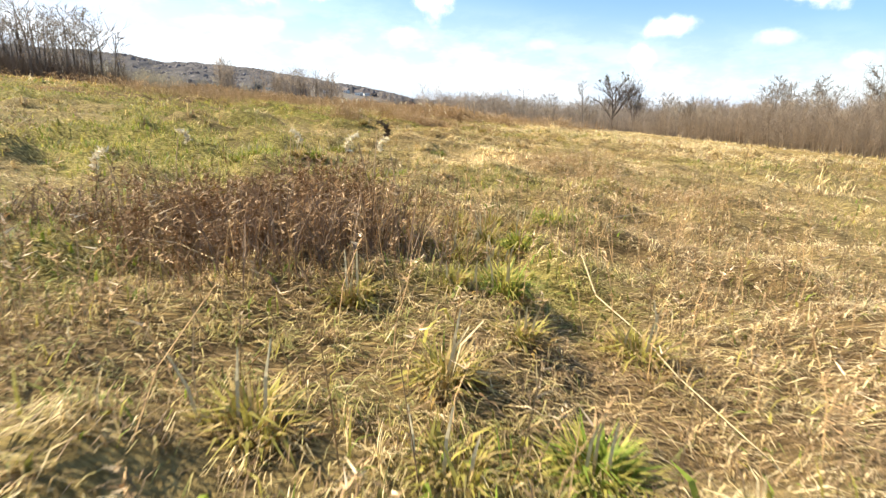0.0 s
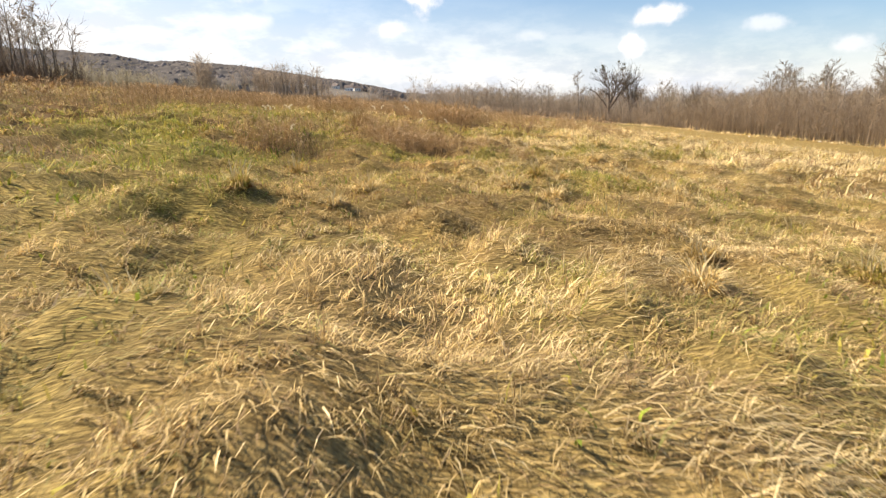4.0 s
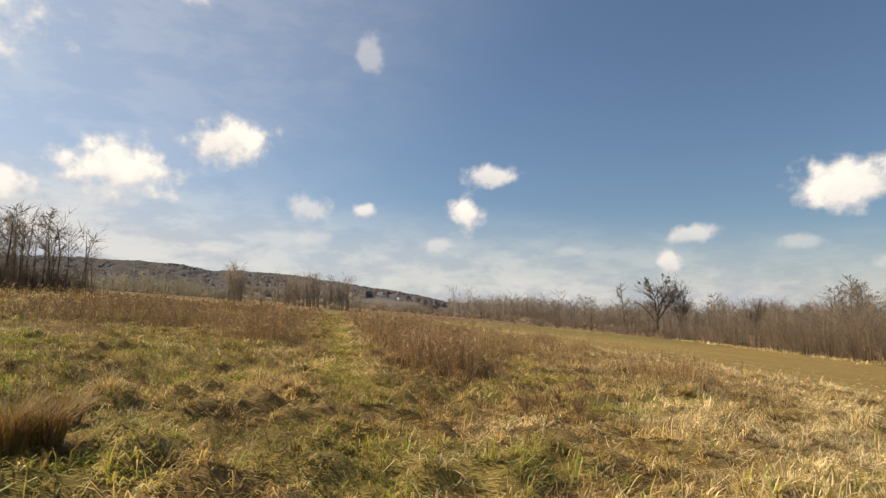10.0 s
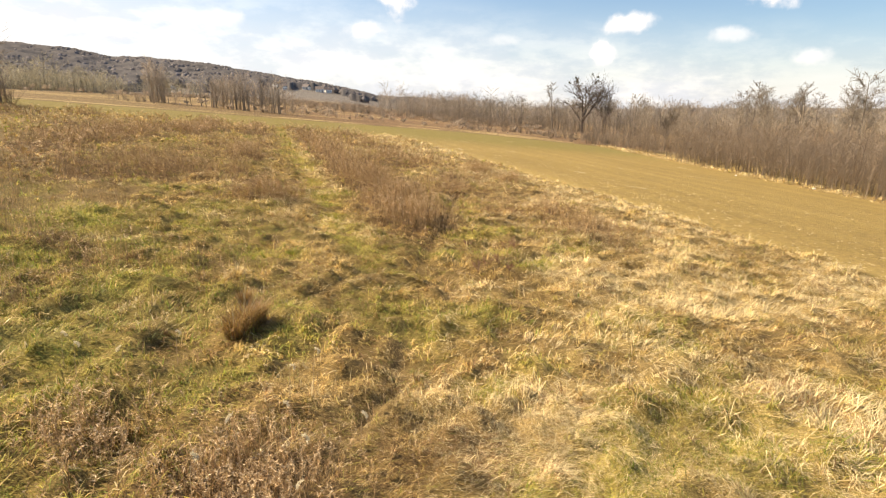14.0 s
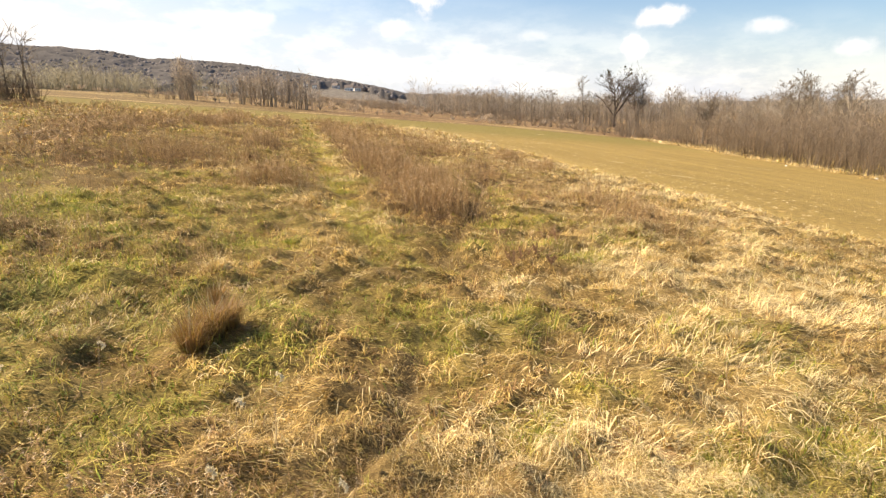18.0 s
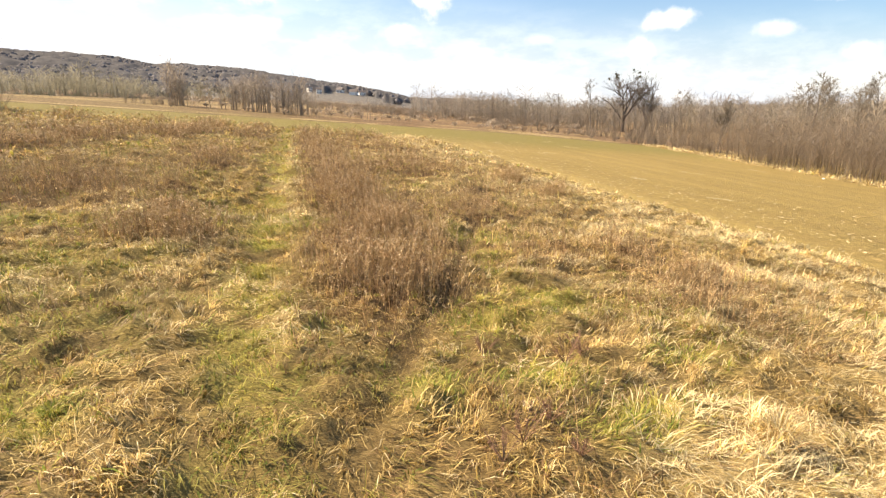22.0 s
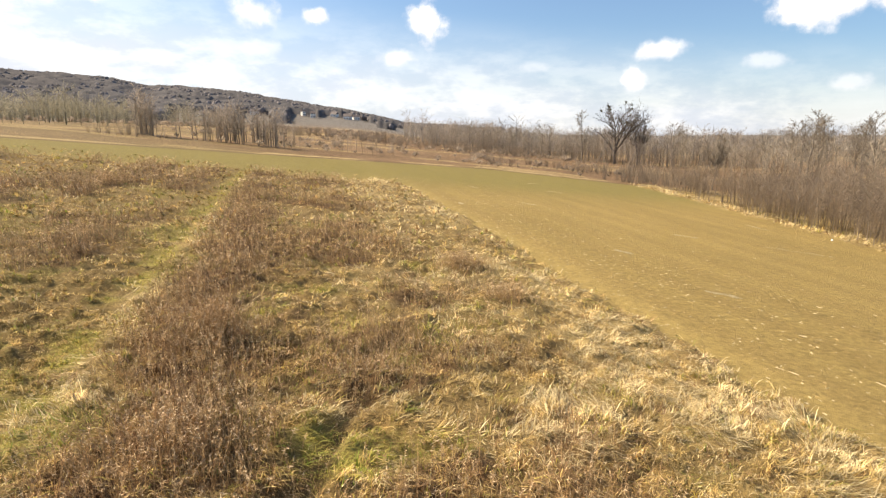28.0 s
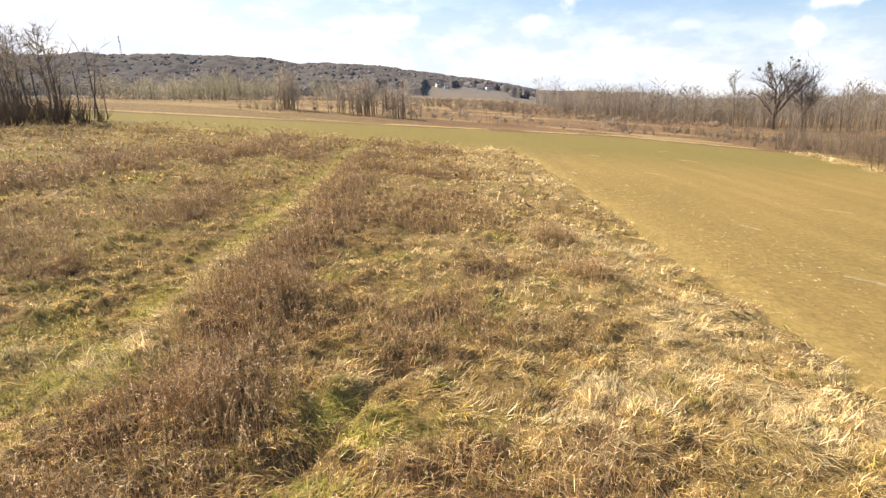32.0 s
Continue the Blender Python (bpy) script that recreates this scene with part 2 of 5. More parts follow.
def shares(x, y):
    """How much goldenrod, green grass and pale straw stand at a place, each 0 to 1."""
    x, y = np.asarray(x, float), np.asarray(y, float)
    u = across(x, y)
    far_on = step(y, -1, 6)
    patch = fbm(x, y, 3.2, 1)
    rod = (np.exp(-((u + 2.7) / 1.55) ** 2) * 1.05 + np.exp(-((u + 8.2) / 1.5) ** 2) * 0.8 * step(y, 7, 12) + np.exp(-((u + 12.3) / 1.9) ** 2) * 0.75 + np.exp(-((u + 18) / 3) ** 2) * 0.7) * 1.15 * step(patch, 0.34, 0.58)
    rod = rod + 0.85 * np.exp(-((u - 2.4) / 3.6) ** 2) * 1.1 * step(fbm(x, y, 2.1, 5), 0.42, 0.6)
    rod = rod * far_on * (0.75 + 0.5 * vnoise(x, y, 0.8, 4))
    spots = [(-4.9, -25.7, 0.36, 1.0), (-4.6, -11.0, 1.1, 0.9), (-5.3, -9.8, 1.1, 0.8), (-3.6, -10.6, 0.7, 0.5), (-4.2, -9.2, 1.0, 0.6), (-3.0, -9.0, 0.8, 0.4), (-7.2, -9.2, 0.9, 0.6), (-6.7, -12.9, 0.8, 0.8), (-3.9, 3.6, 1.1, 1.2), (-3.3, 7.0, 1.2, 0.9), (-4.7, 1.9, 0.8, 0.6),
             (-15.8, 13.2, 2.2, 0.8), (-19.0, 9.7, 2.2, 0.9), (-9.6, 6.5, 1.5, 0.8), (-12.0, 9.5, 1.5, 0.8), (-1.6, 11.8, 0.9, 0.7), (-5.8, 13.0, 1.3, 0.9), (-7.0, 20.0, 1.6, 0.8), (-24, 22, 3.0, 0.9), (-9.5, -15, 1.6, 0.6), (-14, -12, 3, 0.7), (-16, -3, 2.5, 0.6),
             (-1.4, -0.6, 0.8, 0.5), (0.5, 6.5, 0.8, 0.5), (-12, -24, 3, 0.6), (3.5, -19, 2.0, 0.35), (-2.6, -24.5, 0.9, 0.6), (-3.1, -25.3, 0.35, 0.5), (-1.6, -23.4, 1.2, 0.55), (-2.3, -21.0, 0.6, 0.45), (-2.9, -11.9, 0.5, 0.6)]
    for a, b, s, k in spots:
        rod = np.maximum(rod, k * np.exp(-((x - a) ** 2 + (y - b) ** 2) / s ** 2))
    rod = np.maximum(rod, 0.85 * step(patch, 0.56, 0.7) * step(-x - 0.3 * y, 6, 11))
    lane = np.exp(-((u - LANE_U) / 0.62) ** 2) * step(y, -12, 2)
    rod = rod * (1 - 0.92 * np.minimum(lane * 1.3, 1)) * (1 - in_field(x, y))
    green = 0.45 * step(fbm(x, y, 2.0, 4), 0.55, 0.78) * (1 - step(u, 4, 8) * 0.8)
    green = np.maximum(green, 0.4 * step(-u, 5.5, 9) * step(fbm(x, y, 1.5, 5), 0.35, 0.65) * (1 - 0.5 * step(y, 6, 20)))
    green = np.maximum(green, 0.8 * step(-x - 0.06 * (y + 27), 4.2, 6.0) * (1 - step(y, -12, -5)) * step(fbm(x, y, 1.2, 7), 0.3, 0.62))
    green = np.maximum(green, 0.62 * step(-x, 6.0, 7.6) * step(y, -11, -8) * (1 - step(y, 0, 4)) * step(fbm(x, y, 1.4, 2), 0.32, 0.6))
    for a, b, s, k in [(-7.6, -4.5, 1.5, 0.6), (-9.0, -6.5, 2.0, 0.55), (-12.6, 0.5, 1.8, 0.95), (-11.4, -4.0, 1.2, 0.8), (-3.7, -26.0, 0.55, 0.85), (-3.4, -24.8, 0.5, 0.7), (-3.9, -27.3, 0.35, 0.95), (-4.05, -26.2, 0.3, 0.8), (-5.3, -26.4, 0.5, 0.8), (-5.2, -24.6, 1.2, 0.7), (-0.6, 3.4, 0.9, 0.75), (-1.6, 5.0, 0.7, 0.7), (-1.5, 8.2, 0.75, 0.95), (0.7, 15.2, 0.9, 0.6), (-6.6, -1.5, 0.5, 0.8),
                       (-6.0, -5.0, 0.7, 0.6), (0.6, -8.6, 1.2, 0.6), (-2.6, -11.6, 0.9, 0.6), (-3.6, -12.3, 0.6, 0.7), (-1.2, -9.6, 0.7, 0.6), (-7.0, -19.8, 0.7, 0.9), (-6.6, -21.4, 0.9, 0.7), (-6.2, -17.5, 1.0, 0.5), (-5.6, -23.6, 0.4, 0.8), (0.9, -5.0, 1.0, 0.45), (-7.6, 9.2, 0.8, 0.5), (-4.2, -2.2, 0.5, 0.3), (-1.9, 2.4, 0.9, 0.85), (-1.2, 0.2, 0.7, 0.7), (-2.8, -0.1, 0.6, 0.7), (-7.6, -1.4, 0.7, 0.95), (-11.7, -3.2, 1.3, 0.95), (-13.4, 0.3, 1.4, 0.9), (-9.6, -4.2, 1.0, 0.8), (-8.6, -7.3, 0.8, 0.8), (-1.72, 6.4, 0.7, 0.9), (0.6, -7.6, 0.7, 0.6), (-3.9, -12.6, 0.5, 0.9), (-3.3, -11.0, 0.45, 0.6), (-2.3, 8.8, 0.5, 0.9), (-0.1, 14.3, 0.8, 0.8), (-5.9, -6.2, 0.7, 0.7)]:
        fresh_ = k * np.exp(-((x - a) ** 2 + (y - b) ** 2) / s ** 2) * (0.7 + 0.5 * vnoise(x, y, 0.6, 1))
        green = np.maximum(green, fresh_)
        rod = rod * (1 - 0.8 * np.clip(fresh_, 0, 1))
    green = np.maximum(green, 0.68 * lane * step(fbm(x, y, 0.9, 3), 0.36, 0.66)) * (1 - 0.6 * np.minimum(rod, 1))
    pale = step(u - 4.5 * step(y, -6, 10) + 0.8 * step(-y, 18, 23), -5.9, -3.4 + 6.9 * step(y, -9, 4)) * (0.28 + 0.8 * step(fbm(x, y, 1.8, 6), 0.42, 0.7)) + 0.3 * step(fbm(x, y, 1.4, 2), 0.5, 0.75)
    for a, b, s, k in [(2.0, -9.0, 2.6, 1.25), (0.6, -10.6, 0.9, 0.9), (4.2, -2.3, 2.0, 0.9), (5.2, 3.0, 2.2, 0.75), (7.2, 8.0, 1.8, 0.7), (8.3, 12.5, 1.4, 0.8), (-2.4, -26.0, 1.0, 0.8), (0.4, -12.6, 1.8, 0.7), (2.2, 10.8, 0.7, 1.0), (-7.8, 3.0, 0.8, 0.8), (-9.6, 2.2, 1.0, 0.7), (0.9, -2.6, 1.3, 1.0), (1.0, -6.3, 1.4, 0.9), (-7.1, 9.4, 0.7, 0.95), (-2.3, -3.2, 0.7, 0.8), (-8.6, 5.4, 1.6, 0.85), (-6.2, 3.2, 0.7, 0.8), (-10.8, 8.2, 1.4, 0.7), (-12.6, 10.4, 1.0, 0.7), (-0.6, -10.8, 1.1, 0.9), (0.6, -10.0, 1.4, 1.0), (2.4, -7.6, 1.8, 1.2), (-2.2, -15.6, 0.9, 1.0), (-1.4, -17.6, 1.0, 0.9)]:
        pale = np.maximum(pale, k * np.exp(-((x - a) ** 2 + (y - b) ** 2) / s ** 2))
    pale = np.maximum(pale, 0.8 * np.exp(-((u - LANE_U - 0.55) / 0.5) ** 2) * step(y, -4, 2) * step(fbm(x, y, 1.6, 5), 0.4, 0.6))
    pale = pale * (1 - 0.45 * step(-y, 11, 17)) * (1 - 0.55 * np.exp(-((x + 3.4) ** 2 + (y + 11.6) ** 2) / 1.7 ** 2))
    pale = np.maximum(pale, 0.6 * np.exp(-((x + 1.6) ** 2 + (y + 13.4) ** 2) / 0.9 ** 2))
    green = np.maximum(green, 0.2 * step(-y, 9, 15) * step(fbm(x, y, 0.8, 6), 0.3, 0.6))
    rod = rod * (1 - 0.6 * np.exp(-((u - 9.8) / 1.2) ** 2))
    return np.clip(rod, 0, 1.2), np.clip(green, 0, 1), np.clip(pale, 0, 1)


def principled(name, build):
    m = bpy.data.materials.new(name)
    m.use_nodes = True
    n = Nodes(m.node_tree)
    p = n.add("ShaderNodeBsdfPrincipled")
    n.tree.links.new(p.outputs[0], n.add("ShaderNodeOutputMaterial").inputs[0])
    build(n, p)
    return m


def bump(n, p, height, strength, distance):
    b = n.add("ShaderNodeBump", ins={"Height": height, "Strength": strength, "Distance": distance})
    n.set(p, "Normal", b.outputs[0])


def ground_look(n, p):
    """Litter of flattened straw in the meadow, bare crumbly soil on the crop (the tone's alpha is the meadow's share)."""
    co = n.add("ShaderNodeTexCoord").outputs["Object"]
    layer = n.add("ShaderNodeVertexColor", layer_name="tone")
    tone, rough_share = layer.outputs[0], layer.outputs[1]
    fine, mid = n.noise(38, 5, 0.65, co), n.noise(4.5, 4, 0.6, co)
    bend = n.vec("MULTIPLY", n.add("ShaderNodeTexNoise", ins={"Vector": co, "Scale": 1.6, "Detail": 2.0}).outputs[1], (0.22, 0.22, 0.0))
    fibre = 0.0
    for angle, size in ((0.35, 1.0), (1.3, 0.8), (2.3, 1.2), (2.9, 0.7)):
        turned = n.add("ShaderNodeMapping", ins={0: n.vec("ADD", co, bend), "Rotation": (0, 0, angle), "Scale": (14 * size, 190 * size, 40)}).outputs[0]
        fibre = n.math("MAXIMUM", fibre, n.noise(1.0, 2, 0.5, turned))
    straw = n.ramp(fibre, [(0.5, (0.36, 0.33, 0.29)), (0.6, (0.85, 0.83, 0.79)), (0.72, (1.75, 1.7, 1.58))])
    soil = n.ramp(fine, [(0.3, (0.7, 0.68, 0.66)), (0.5, (0.95, 0.95, 0.95)), (0.7, (1.2, 1.2, 1.18))])
    c = n.mix(1.0, tone, n.mix(rough_share, soil, straw), "MULTIPLY")
    c = n.mix(1.0, c, n.ramp(mid, [(0.3, (0.75, 0.74, 0.72)), (0.7, (1.18, 1.16, 1.1))]), "MULTIPLY")
    n.set(p, "Base Color", c)
    n.set(p, "Roughness", 0.95)
    n.set(p, "Specular IOR Level", 0.15)
    bump(n, p, n.math("ADD", n.math("MULTIPLY", fibre, 1.5), n.math("ADD", fine, n.math("MULTIPLY", mid, 1.5))), 0.6, 0.05)


GROUND = principled("meadow_ground", ground_look)


def ground_tone(x, y):
    """Base colour of litter, soil and young crop."""
    rod, green, pale = shares(x, y)
    f = in_field(x, y)
    c = np.stack([0.24 + 0 * rod, 0.168 + 0 * rod, 0.073 + 0 * rod], -1)
    c = c + (np.array([0.37, 0.285, 0.135]) - c) * (0.75 * step(-np.asarray(y), 15, 22))[:, None]
    c = c + (np.array([0.50, 0.38, 0.18]) - c) * (pale * 0.8)[:, None]
    c = c + (np.array([0.33, 0.30, 0.075]) - c) * (green * 0.9)[:, None]
    c = c + (np.array([0.38, 0.31, 0.10]) - c) * (0.6 * np.exp(-((across(x, y) - LANE_U + 0.5 * (vnoise(x, y, 2.2, 1) - 0.5)) / 0.55) ** 2) * step(y, -6, 3) * step(fbm(x, y, 0.9, 3), 0.3, 0.6))[:, None]
    c = c + (np.array([0.15, 0.088, 0.05]) - c) * np.clip(rod * 0.8, 0, 1)[:, None]
    c = c + (np.array([0.14, 0.1, 0.055]) - c) * (0.7 * furrow(x, y))[:, None]
    u = across(x, y)
    rows_ = 0.5 + 0.5 * np.sin((u - FIELD_U) * 2 * np.pi / 3.1)
    crop = np.stack([0.30 + 0.02 * rows_, 0.213 + 0.018 * rows_, 0.078 + 0.005 * rows_], -1) * (0.86 + 0.28 * fbm(u * 2.2, np.asarray(y) * 0.45, 5, 3))[:, None]
    crop = crop * (1 + 0.16 * np.exp(-((u - FIELD_U) / 2.2) ** 2))[:, None]
    youth = (step(np.asarray(y) - (46 + 0.24 * np.asarray(x)), 0, 26) * 0.85)[:, None]
    crop = crop + (np.array([0.205, 0.172, 0.055]) - crop) * youth
    c = c + (crop - c) * f[:, None]
    # the far meadows beyond the crop: red-brown sedge with straw bands
    far = step(y - np.where(x < 8, 97 + 0.52 * x, 101 - 0.3 * (x - 8)), -0.5, 1.5)
    band = fbm(x * 0.35, y, 14, 2)
    sedge = np.where((band > 0.57)[:, None], np.array([0.36, 0.265, 0.14]), np.array([0.23, 0.15, 0.088])) * (0.7 + 0.6 * fbm(x * 0.5, y, 5, 1))[:, None]
    c = c + (sedge - c) * far[:, None]
    lush = far * step(-np.degrees(np.arctan2(x, np.maximum(y, 1))), 10, 22) * step(fbm(x * 0.3, y, 11, 4), 0.4, 0.6)
    c = c + (np.array([0.24, 0.19, 0.085]) - c) * (0.45 * lush)[:, None]
    # the ditch is only a dark line in the colour; pale straw strip beyond
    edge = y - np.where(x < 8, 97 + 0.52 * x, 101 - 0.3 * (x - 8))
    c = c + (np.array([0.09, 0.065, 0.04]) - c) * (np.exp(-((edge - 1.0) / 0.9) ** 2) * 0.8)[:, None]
    c = c + (np.array([0.52, 0.40, 0.21]) - c) * (np.exp(-((edge - 4.0) / 1.6) ** 2) * step(vnoise(x, y, 7, 5), 0.25, 0.5))[:, None]
    wood = step(np.hypot(x, y), 460, 620)
    c = c + (np.array([0.19, 0.178, 0.17]) - c) * wood[:, None]
    return c


def from_arrays(name, verts, faces, material, tones=None, smooth=False):
    """A mesh object from numpy arrays; faces is an (n, 3) or (n, 4) array."""
    me = bpy.data.meshes.new(name)
    k = faces.shape[1]
    me.vertices.add(len(verts))
    me.vertices.foreach_set("co", np.ascontiguousarray(verts, dtype=np.float32).ravel())
    me.loops.add(faces.size)
    me.loops.foreach_set("vertex_index", np.ascontiguousarray(faces, dtype=np.int32).ravel())
    me.polygons.add(len(faces))
    me.polygons.foreach_set("loop_start", np.arange(0, faces.size, k, dtype=np.int32))
    me.polygons.foreach_set("use_smooth", np.full(len(faces), smooth))
    if tones is not None:
        at = me.color_attributes.new("tone", "FLOAT_COLOR", "POINT")
        at.data.foreach_set("color", np.ascontiguousarray(tones if tones.shape[1] == 4 else np.c_[tones, np.ones(len(tones))], dtype=np.float32).ravel())
    me.update(calc_edges=True)
    me.materials.append(material)
    return new(name, me)


def spaced(points):
    """Grid lines: dense where the camera passes, wider with distance."""
    out = []
    for (a, s), (b, _) in zip(points, points[1:]):
        out += list(np.arange(a, b, s))
    return np.array(out + [points[-1][0]])


gx = spaced([(-4600, 500), (-2000, 150), (-1100, 30), (-300, 12), (-80, 3), (-30, 0.6), (-13, 0.16), (-7.5, 0.1), (0.5, 0.16), (9, 0.25), (16, 0.8), (40, 3), (90, 12), (300, 40), (1100, 300), (4600, 1)])
gy = spaced([(-4600, 500), (-1100, 120), (-200, 15), (-45, 1.0), (-31, 0.15), (22, 0.35), (40, 0.8), (110, 3), (200, 10), (500, 25), (1500, 150), (4600, 1)])
X, Y = (a.ravel() for a in np.meshgrid(gx, gy))
nx, ny = len(gx), len(gy)
idx = np.arange(nx * ny).reshape(ny, nx)
quads = np.stack([idx[:-1, :-1], idx[:-1, 1:], idx[1:, 1:], idx[1:, :-1]], -1).reshape(-1, 4)
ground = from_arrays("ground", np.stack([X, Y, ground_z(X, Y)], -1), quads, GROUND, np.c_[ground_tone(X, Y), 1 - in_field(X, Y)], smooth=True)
tagged(ground, "rough sloping meadow with dry grass and a bare crop field", "ground", kind="structure")

# ---- plants of the meadow ----
def plant_look(through_share, rough):
    def build(n, p):
        tone = n.add("ShaderNodeVertexColor", layer_name="tone").outputs[0]
        grain = n.noise(90, 2, 0.5, n.add("ShaderNodeTexCoord").outputs["Object"])
        c = n.mix(1.0, tone, n.ramp(grain, [(0.3, (0.8, 0.79, 0.77)), (0.7, (1.15, 1.14, 1.12))]), "MULTIPLY")
        n.set(p, "Base Color", c)
        n.set(p, "Roughness", rough)
        n.set(p, "Specular IOR Level", 0.25)
        if through_share:
            t = n.add("ShaderNodeBsdfTranslucent", ins={0: c})
            mix = n.add("ShaderNodeMixShader", ins={0: through_share, 1: p.outputs[0], 2: t.outputs[0]})
            n.tree.links.new(mix.outputs[0], n.tree.nodes["Material Output"].inputs[0])
    return build


BLADE = principled("grass_blades", plant_look(0.3, 0.6))
STALK = principled("dry_stalks", plant_look(0.0, 0.8))
STRAW, PALE, OCHRE, BROWN = np.array([0.64, 0.47, 0.19]), np.array([0.86, 0.71, 0.41]), np.array([0.50, 0.33, 0.10]), np.array([0.30, 0.18, 0.085])
GREEN, LIME, MOSS = np.array([0.22, 0.28, 0.04]), np.array([0.47, 0.41, 0.095]), np.array([0.19, 0.18, 0.045])


def blade_arrays(x, y, z, length, width, turn, lean, droop, tone):
    """Bent grass blades, five corners each. lean and droop: the lower and the upper half's slant from upright, radians."""
    n = len(x)
    d = np.stack([np.cos(turn), np.sin(turn), 0 * turn], -1)
    s = np.stack([-np.sin(turn), np.cos(turn), 0 * turn], -1) * (width / 2)[:, None]
    base = np.stack([x, y, z], -1)
    up = np.array([0, 0, 1.0])
    m = base + (d * np.sin(lean)[:, None] + up * np.cos(lean)[:, None]) * (length * 0.5)[:, None]
    tip = m + (d * np.sin(droop)[:, None] + up * np.cos(droop)[:, None]) * (length * 0.5)[:, None]
    v = np.stack([base - s, base + s, m - s * 0.85, m + s * 0.85, tip], 1).reshape(-1, 3)
    f = np.array([[0, 1, 3], [0, 3, 2], [2, 3, 4]])
    faces = (np.arange(n)[:, None, None] * 5 + f).reshape(-1, 3)
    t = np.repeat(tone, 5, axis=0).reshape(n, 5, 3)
    # each blade's colour is 15 % darker towards its root
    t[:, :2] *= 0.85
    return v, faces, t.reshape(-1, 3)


def join(groups):
    vs, fs, ts, k = [], [], [], 0
    for v, f, t in groups:
        vs.append(v)
        fs.append(f + k)
        ts.append(t)
        k += len(v)
    return np.concatenate(vs), np.concatenate(fs), np.concatenate(ts)


def scatter(x0, x1, y0, y1, per_m2, keep=None):
    n = int((x1 - x0) * (y1 - y0) * per_m2)
    x, y = rng.uniform(x0, x1, n), rng.uniform(y0, y1, n)
    if keep is not None:
        k = keep(x, y)
        x, y = x[k], y[k]
    return x, y


def comb(x, y):
    """The way in which the flattened grass lies."""
    return 2 * np.pi * fbm(x, y, 2.3, 3) * 1.5 + 0.6


def clumped(x, y, members, spread):
    """Gathers most of the scattered places into tussocks. Returns places, each one's tussock number, and whether it stands loose."""
    n = len(x)
    k = np.arange(n) // members
    loose = rng.random(n) < 0.42
    px = np.where(loose, x, x[:: members][k] + rng.normal(0, spread, n))
    py = np.where(loose, y, y[:: members][k] + rng.normal(0, spread, n))
    return px, py, k, loose


def dry_grass(x, y, width, scale=1.0, members=22):
    """Drooping tussocks, and flattened blades between them."""
    x, y, k, loose = clumped(x, y, members, 0.03 * scale)
    rod, green, pale = shares(x, y)
    n = len(x)
    lot, size = rng.random(k[-1] + 1)[k], rng.uniform(0.55, 1.3, k[-1] + 1)[k]
    bias = (2 * np.pi * rng.random(k[-1] + 1))[k]
    way = np.where(rng.random(n) < 0.3, bias, comb(x, y))
    spin = rng.uniform(0, 2 * np.pi, n)
    turn = np.where(loose, comb(x, y) + rng.normal(0, 1, n) * 0.55, np.arctan2(np.sin(way) * 0.85 + np.sin(spin), np.cos(way) * 0.85 + np.cos(spin)))
    stiff = rng.random(n) < 0.07 + 0.15 * (lot > 0.8)
    lean = np.where(loose, rng.uniform(0.95, 1.45, n), np.where(stiff, rng.uniform(0.05, 0.5, n), rng.uniform(0.35, 1.15, n)))
    droop = np.where(loose, rng.uniform(1.4, 2.05, n), np.where(stiff, lean + rng.uniform(0.2, 0.8, n), rng.uniform(1.5, 2.25, n)))
    length = np.where(loose, rng.uniform(0.16, 0.46, n), rng.uniform(0.14, 0.38, n) * size) * scale * (0.8 + 0.45 * pale)
    pick = (0.65 * lot + 0.35 * rng.random(n))[:, None]
    ochre_share = (0.42 - 0.3 * pale + 0.25 * vnoise(x, y, 1.1, 6) - 0.12)[:, None]
    tone = np.where(pick < ochre_share, OCHRE, STRAW)
    tone = np.where(((0.5 * lot[::-1] + 0.5 * rng.random(n))[:, None] < (0.13 + 0.7 * pale + 0.3 * step(vnoise(x, y, 0.9, 5), 0.6, 0.85))[:, None]), PALE, tone)
    tone = np.where((rng.random((n, 1)) < (0.10 + 0.42 * np.clip(rod, 0, 1) + 0.3 * step(vnoise(x, y, 0.75, 3), 0.55, 0.8) + 0.12 * step(-y, 9, 12))[:, None]), BROWN * 1.15, tone)
    tone = np.where(((0.55 * rng.random(k[-1] + 1)[k] + 0.45 * rng.random(n))[:, None] < (0.09 + 0.75 * green + 0.3 * step(vnoise(x, y, 0.6, 7), 0.5, 0.8) * (1 - 0.6 * pale))[:, None]), np.where(rng.random((n, 1)) < 0.75, LIME, GREEN), tone)
    tone = tone * rng.uniform(0.75, 1.2, (n, 1)) * (0.6 + 0.62 * lot + 0.12 * step(-y, 14, 19) * (1 - lot))[:, None] * (0.46 + 0.25 * pale + (1.02 - 0.4 * pale + 0.45 * step(y, 0, 6)) * fbm(x, y, 0.7, 6) - 0.2 * step(y, 0, 6))[:, None]
    start = (0.5 * step(-y, 13, 20) * (0.6 + 0.4 * vnoise(x, y, 1.5, 4)))[:, None]     # greyer, older grass where the meadow dips
    tone = tone * (1 - start) + start * (tone.mean(1)[:, None] * np.array([1.38, 1.12, 0.66]) * 1.2)
    length = length * (1 - 0.2 * step(-y, 20, 25.5)) * np.where(loose, 1 - 0.22 * step(-y, 8.5, 12), 1 - 0.12 * step(-y, 8.5, 12))
    width = width * (1 - 0.15 * step(-y, 21, 26)) * (1 - 0.75 * furrow(x, y))
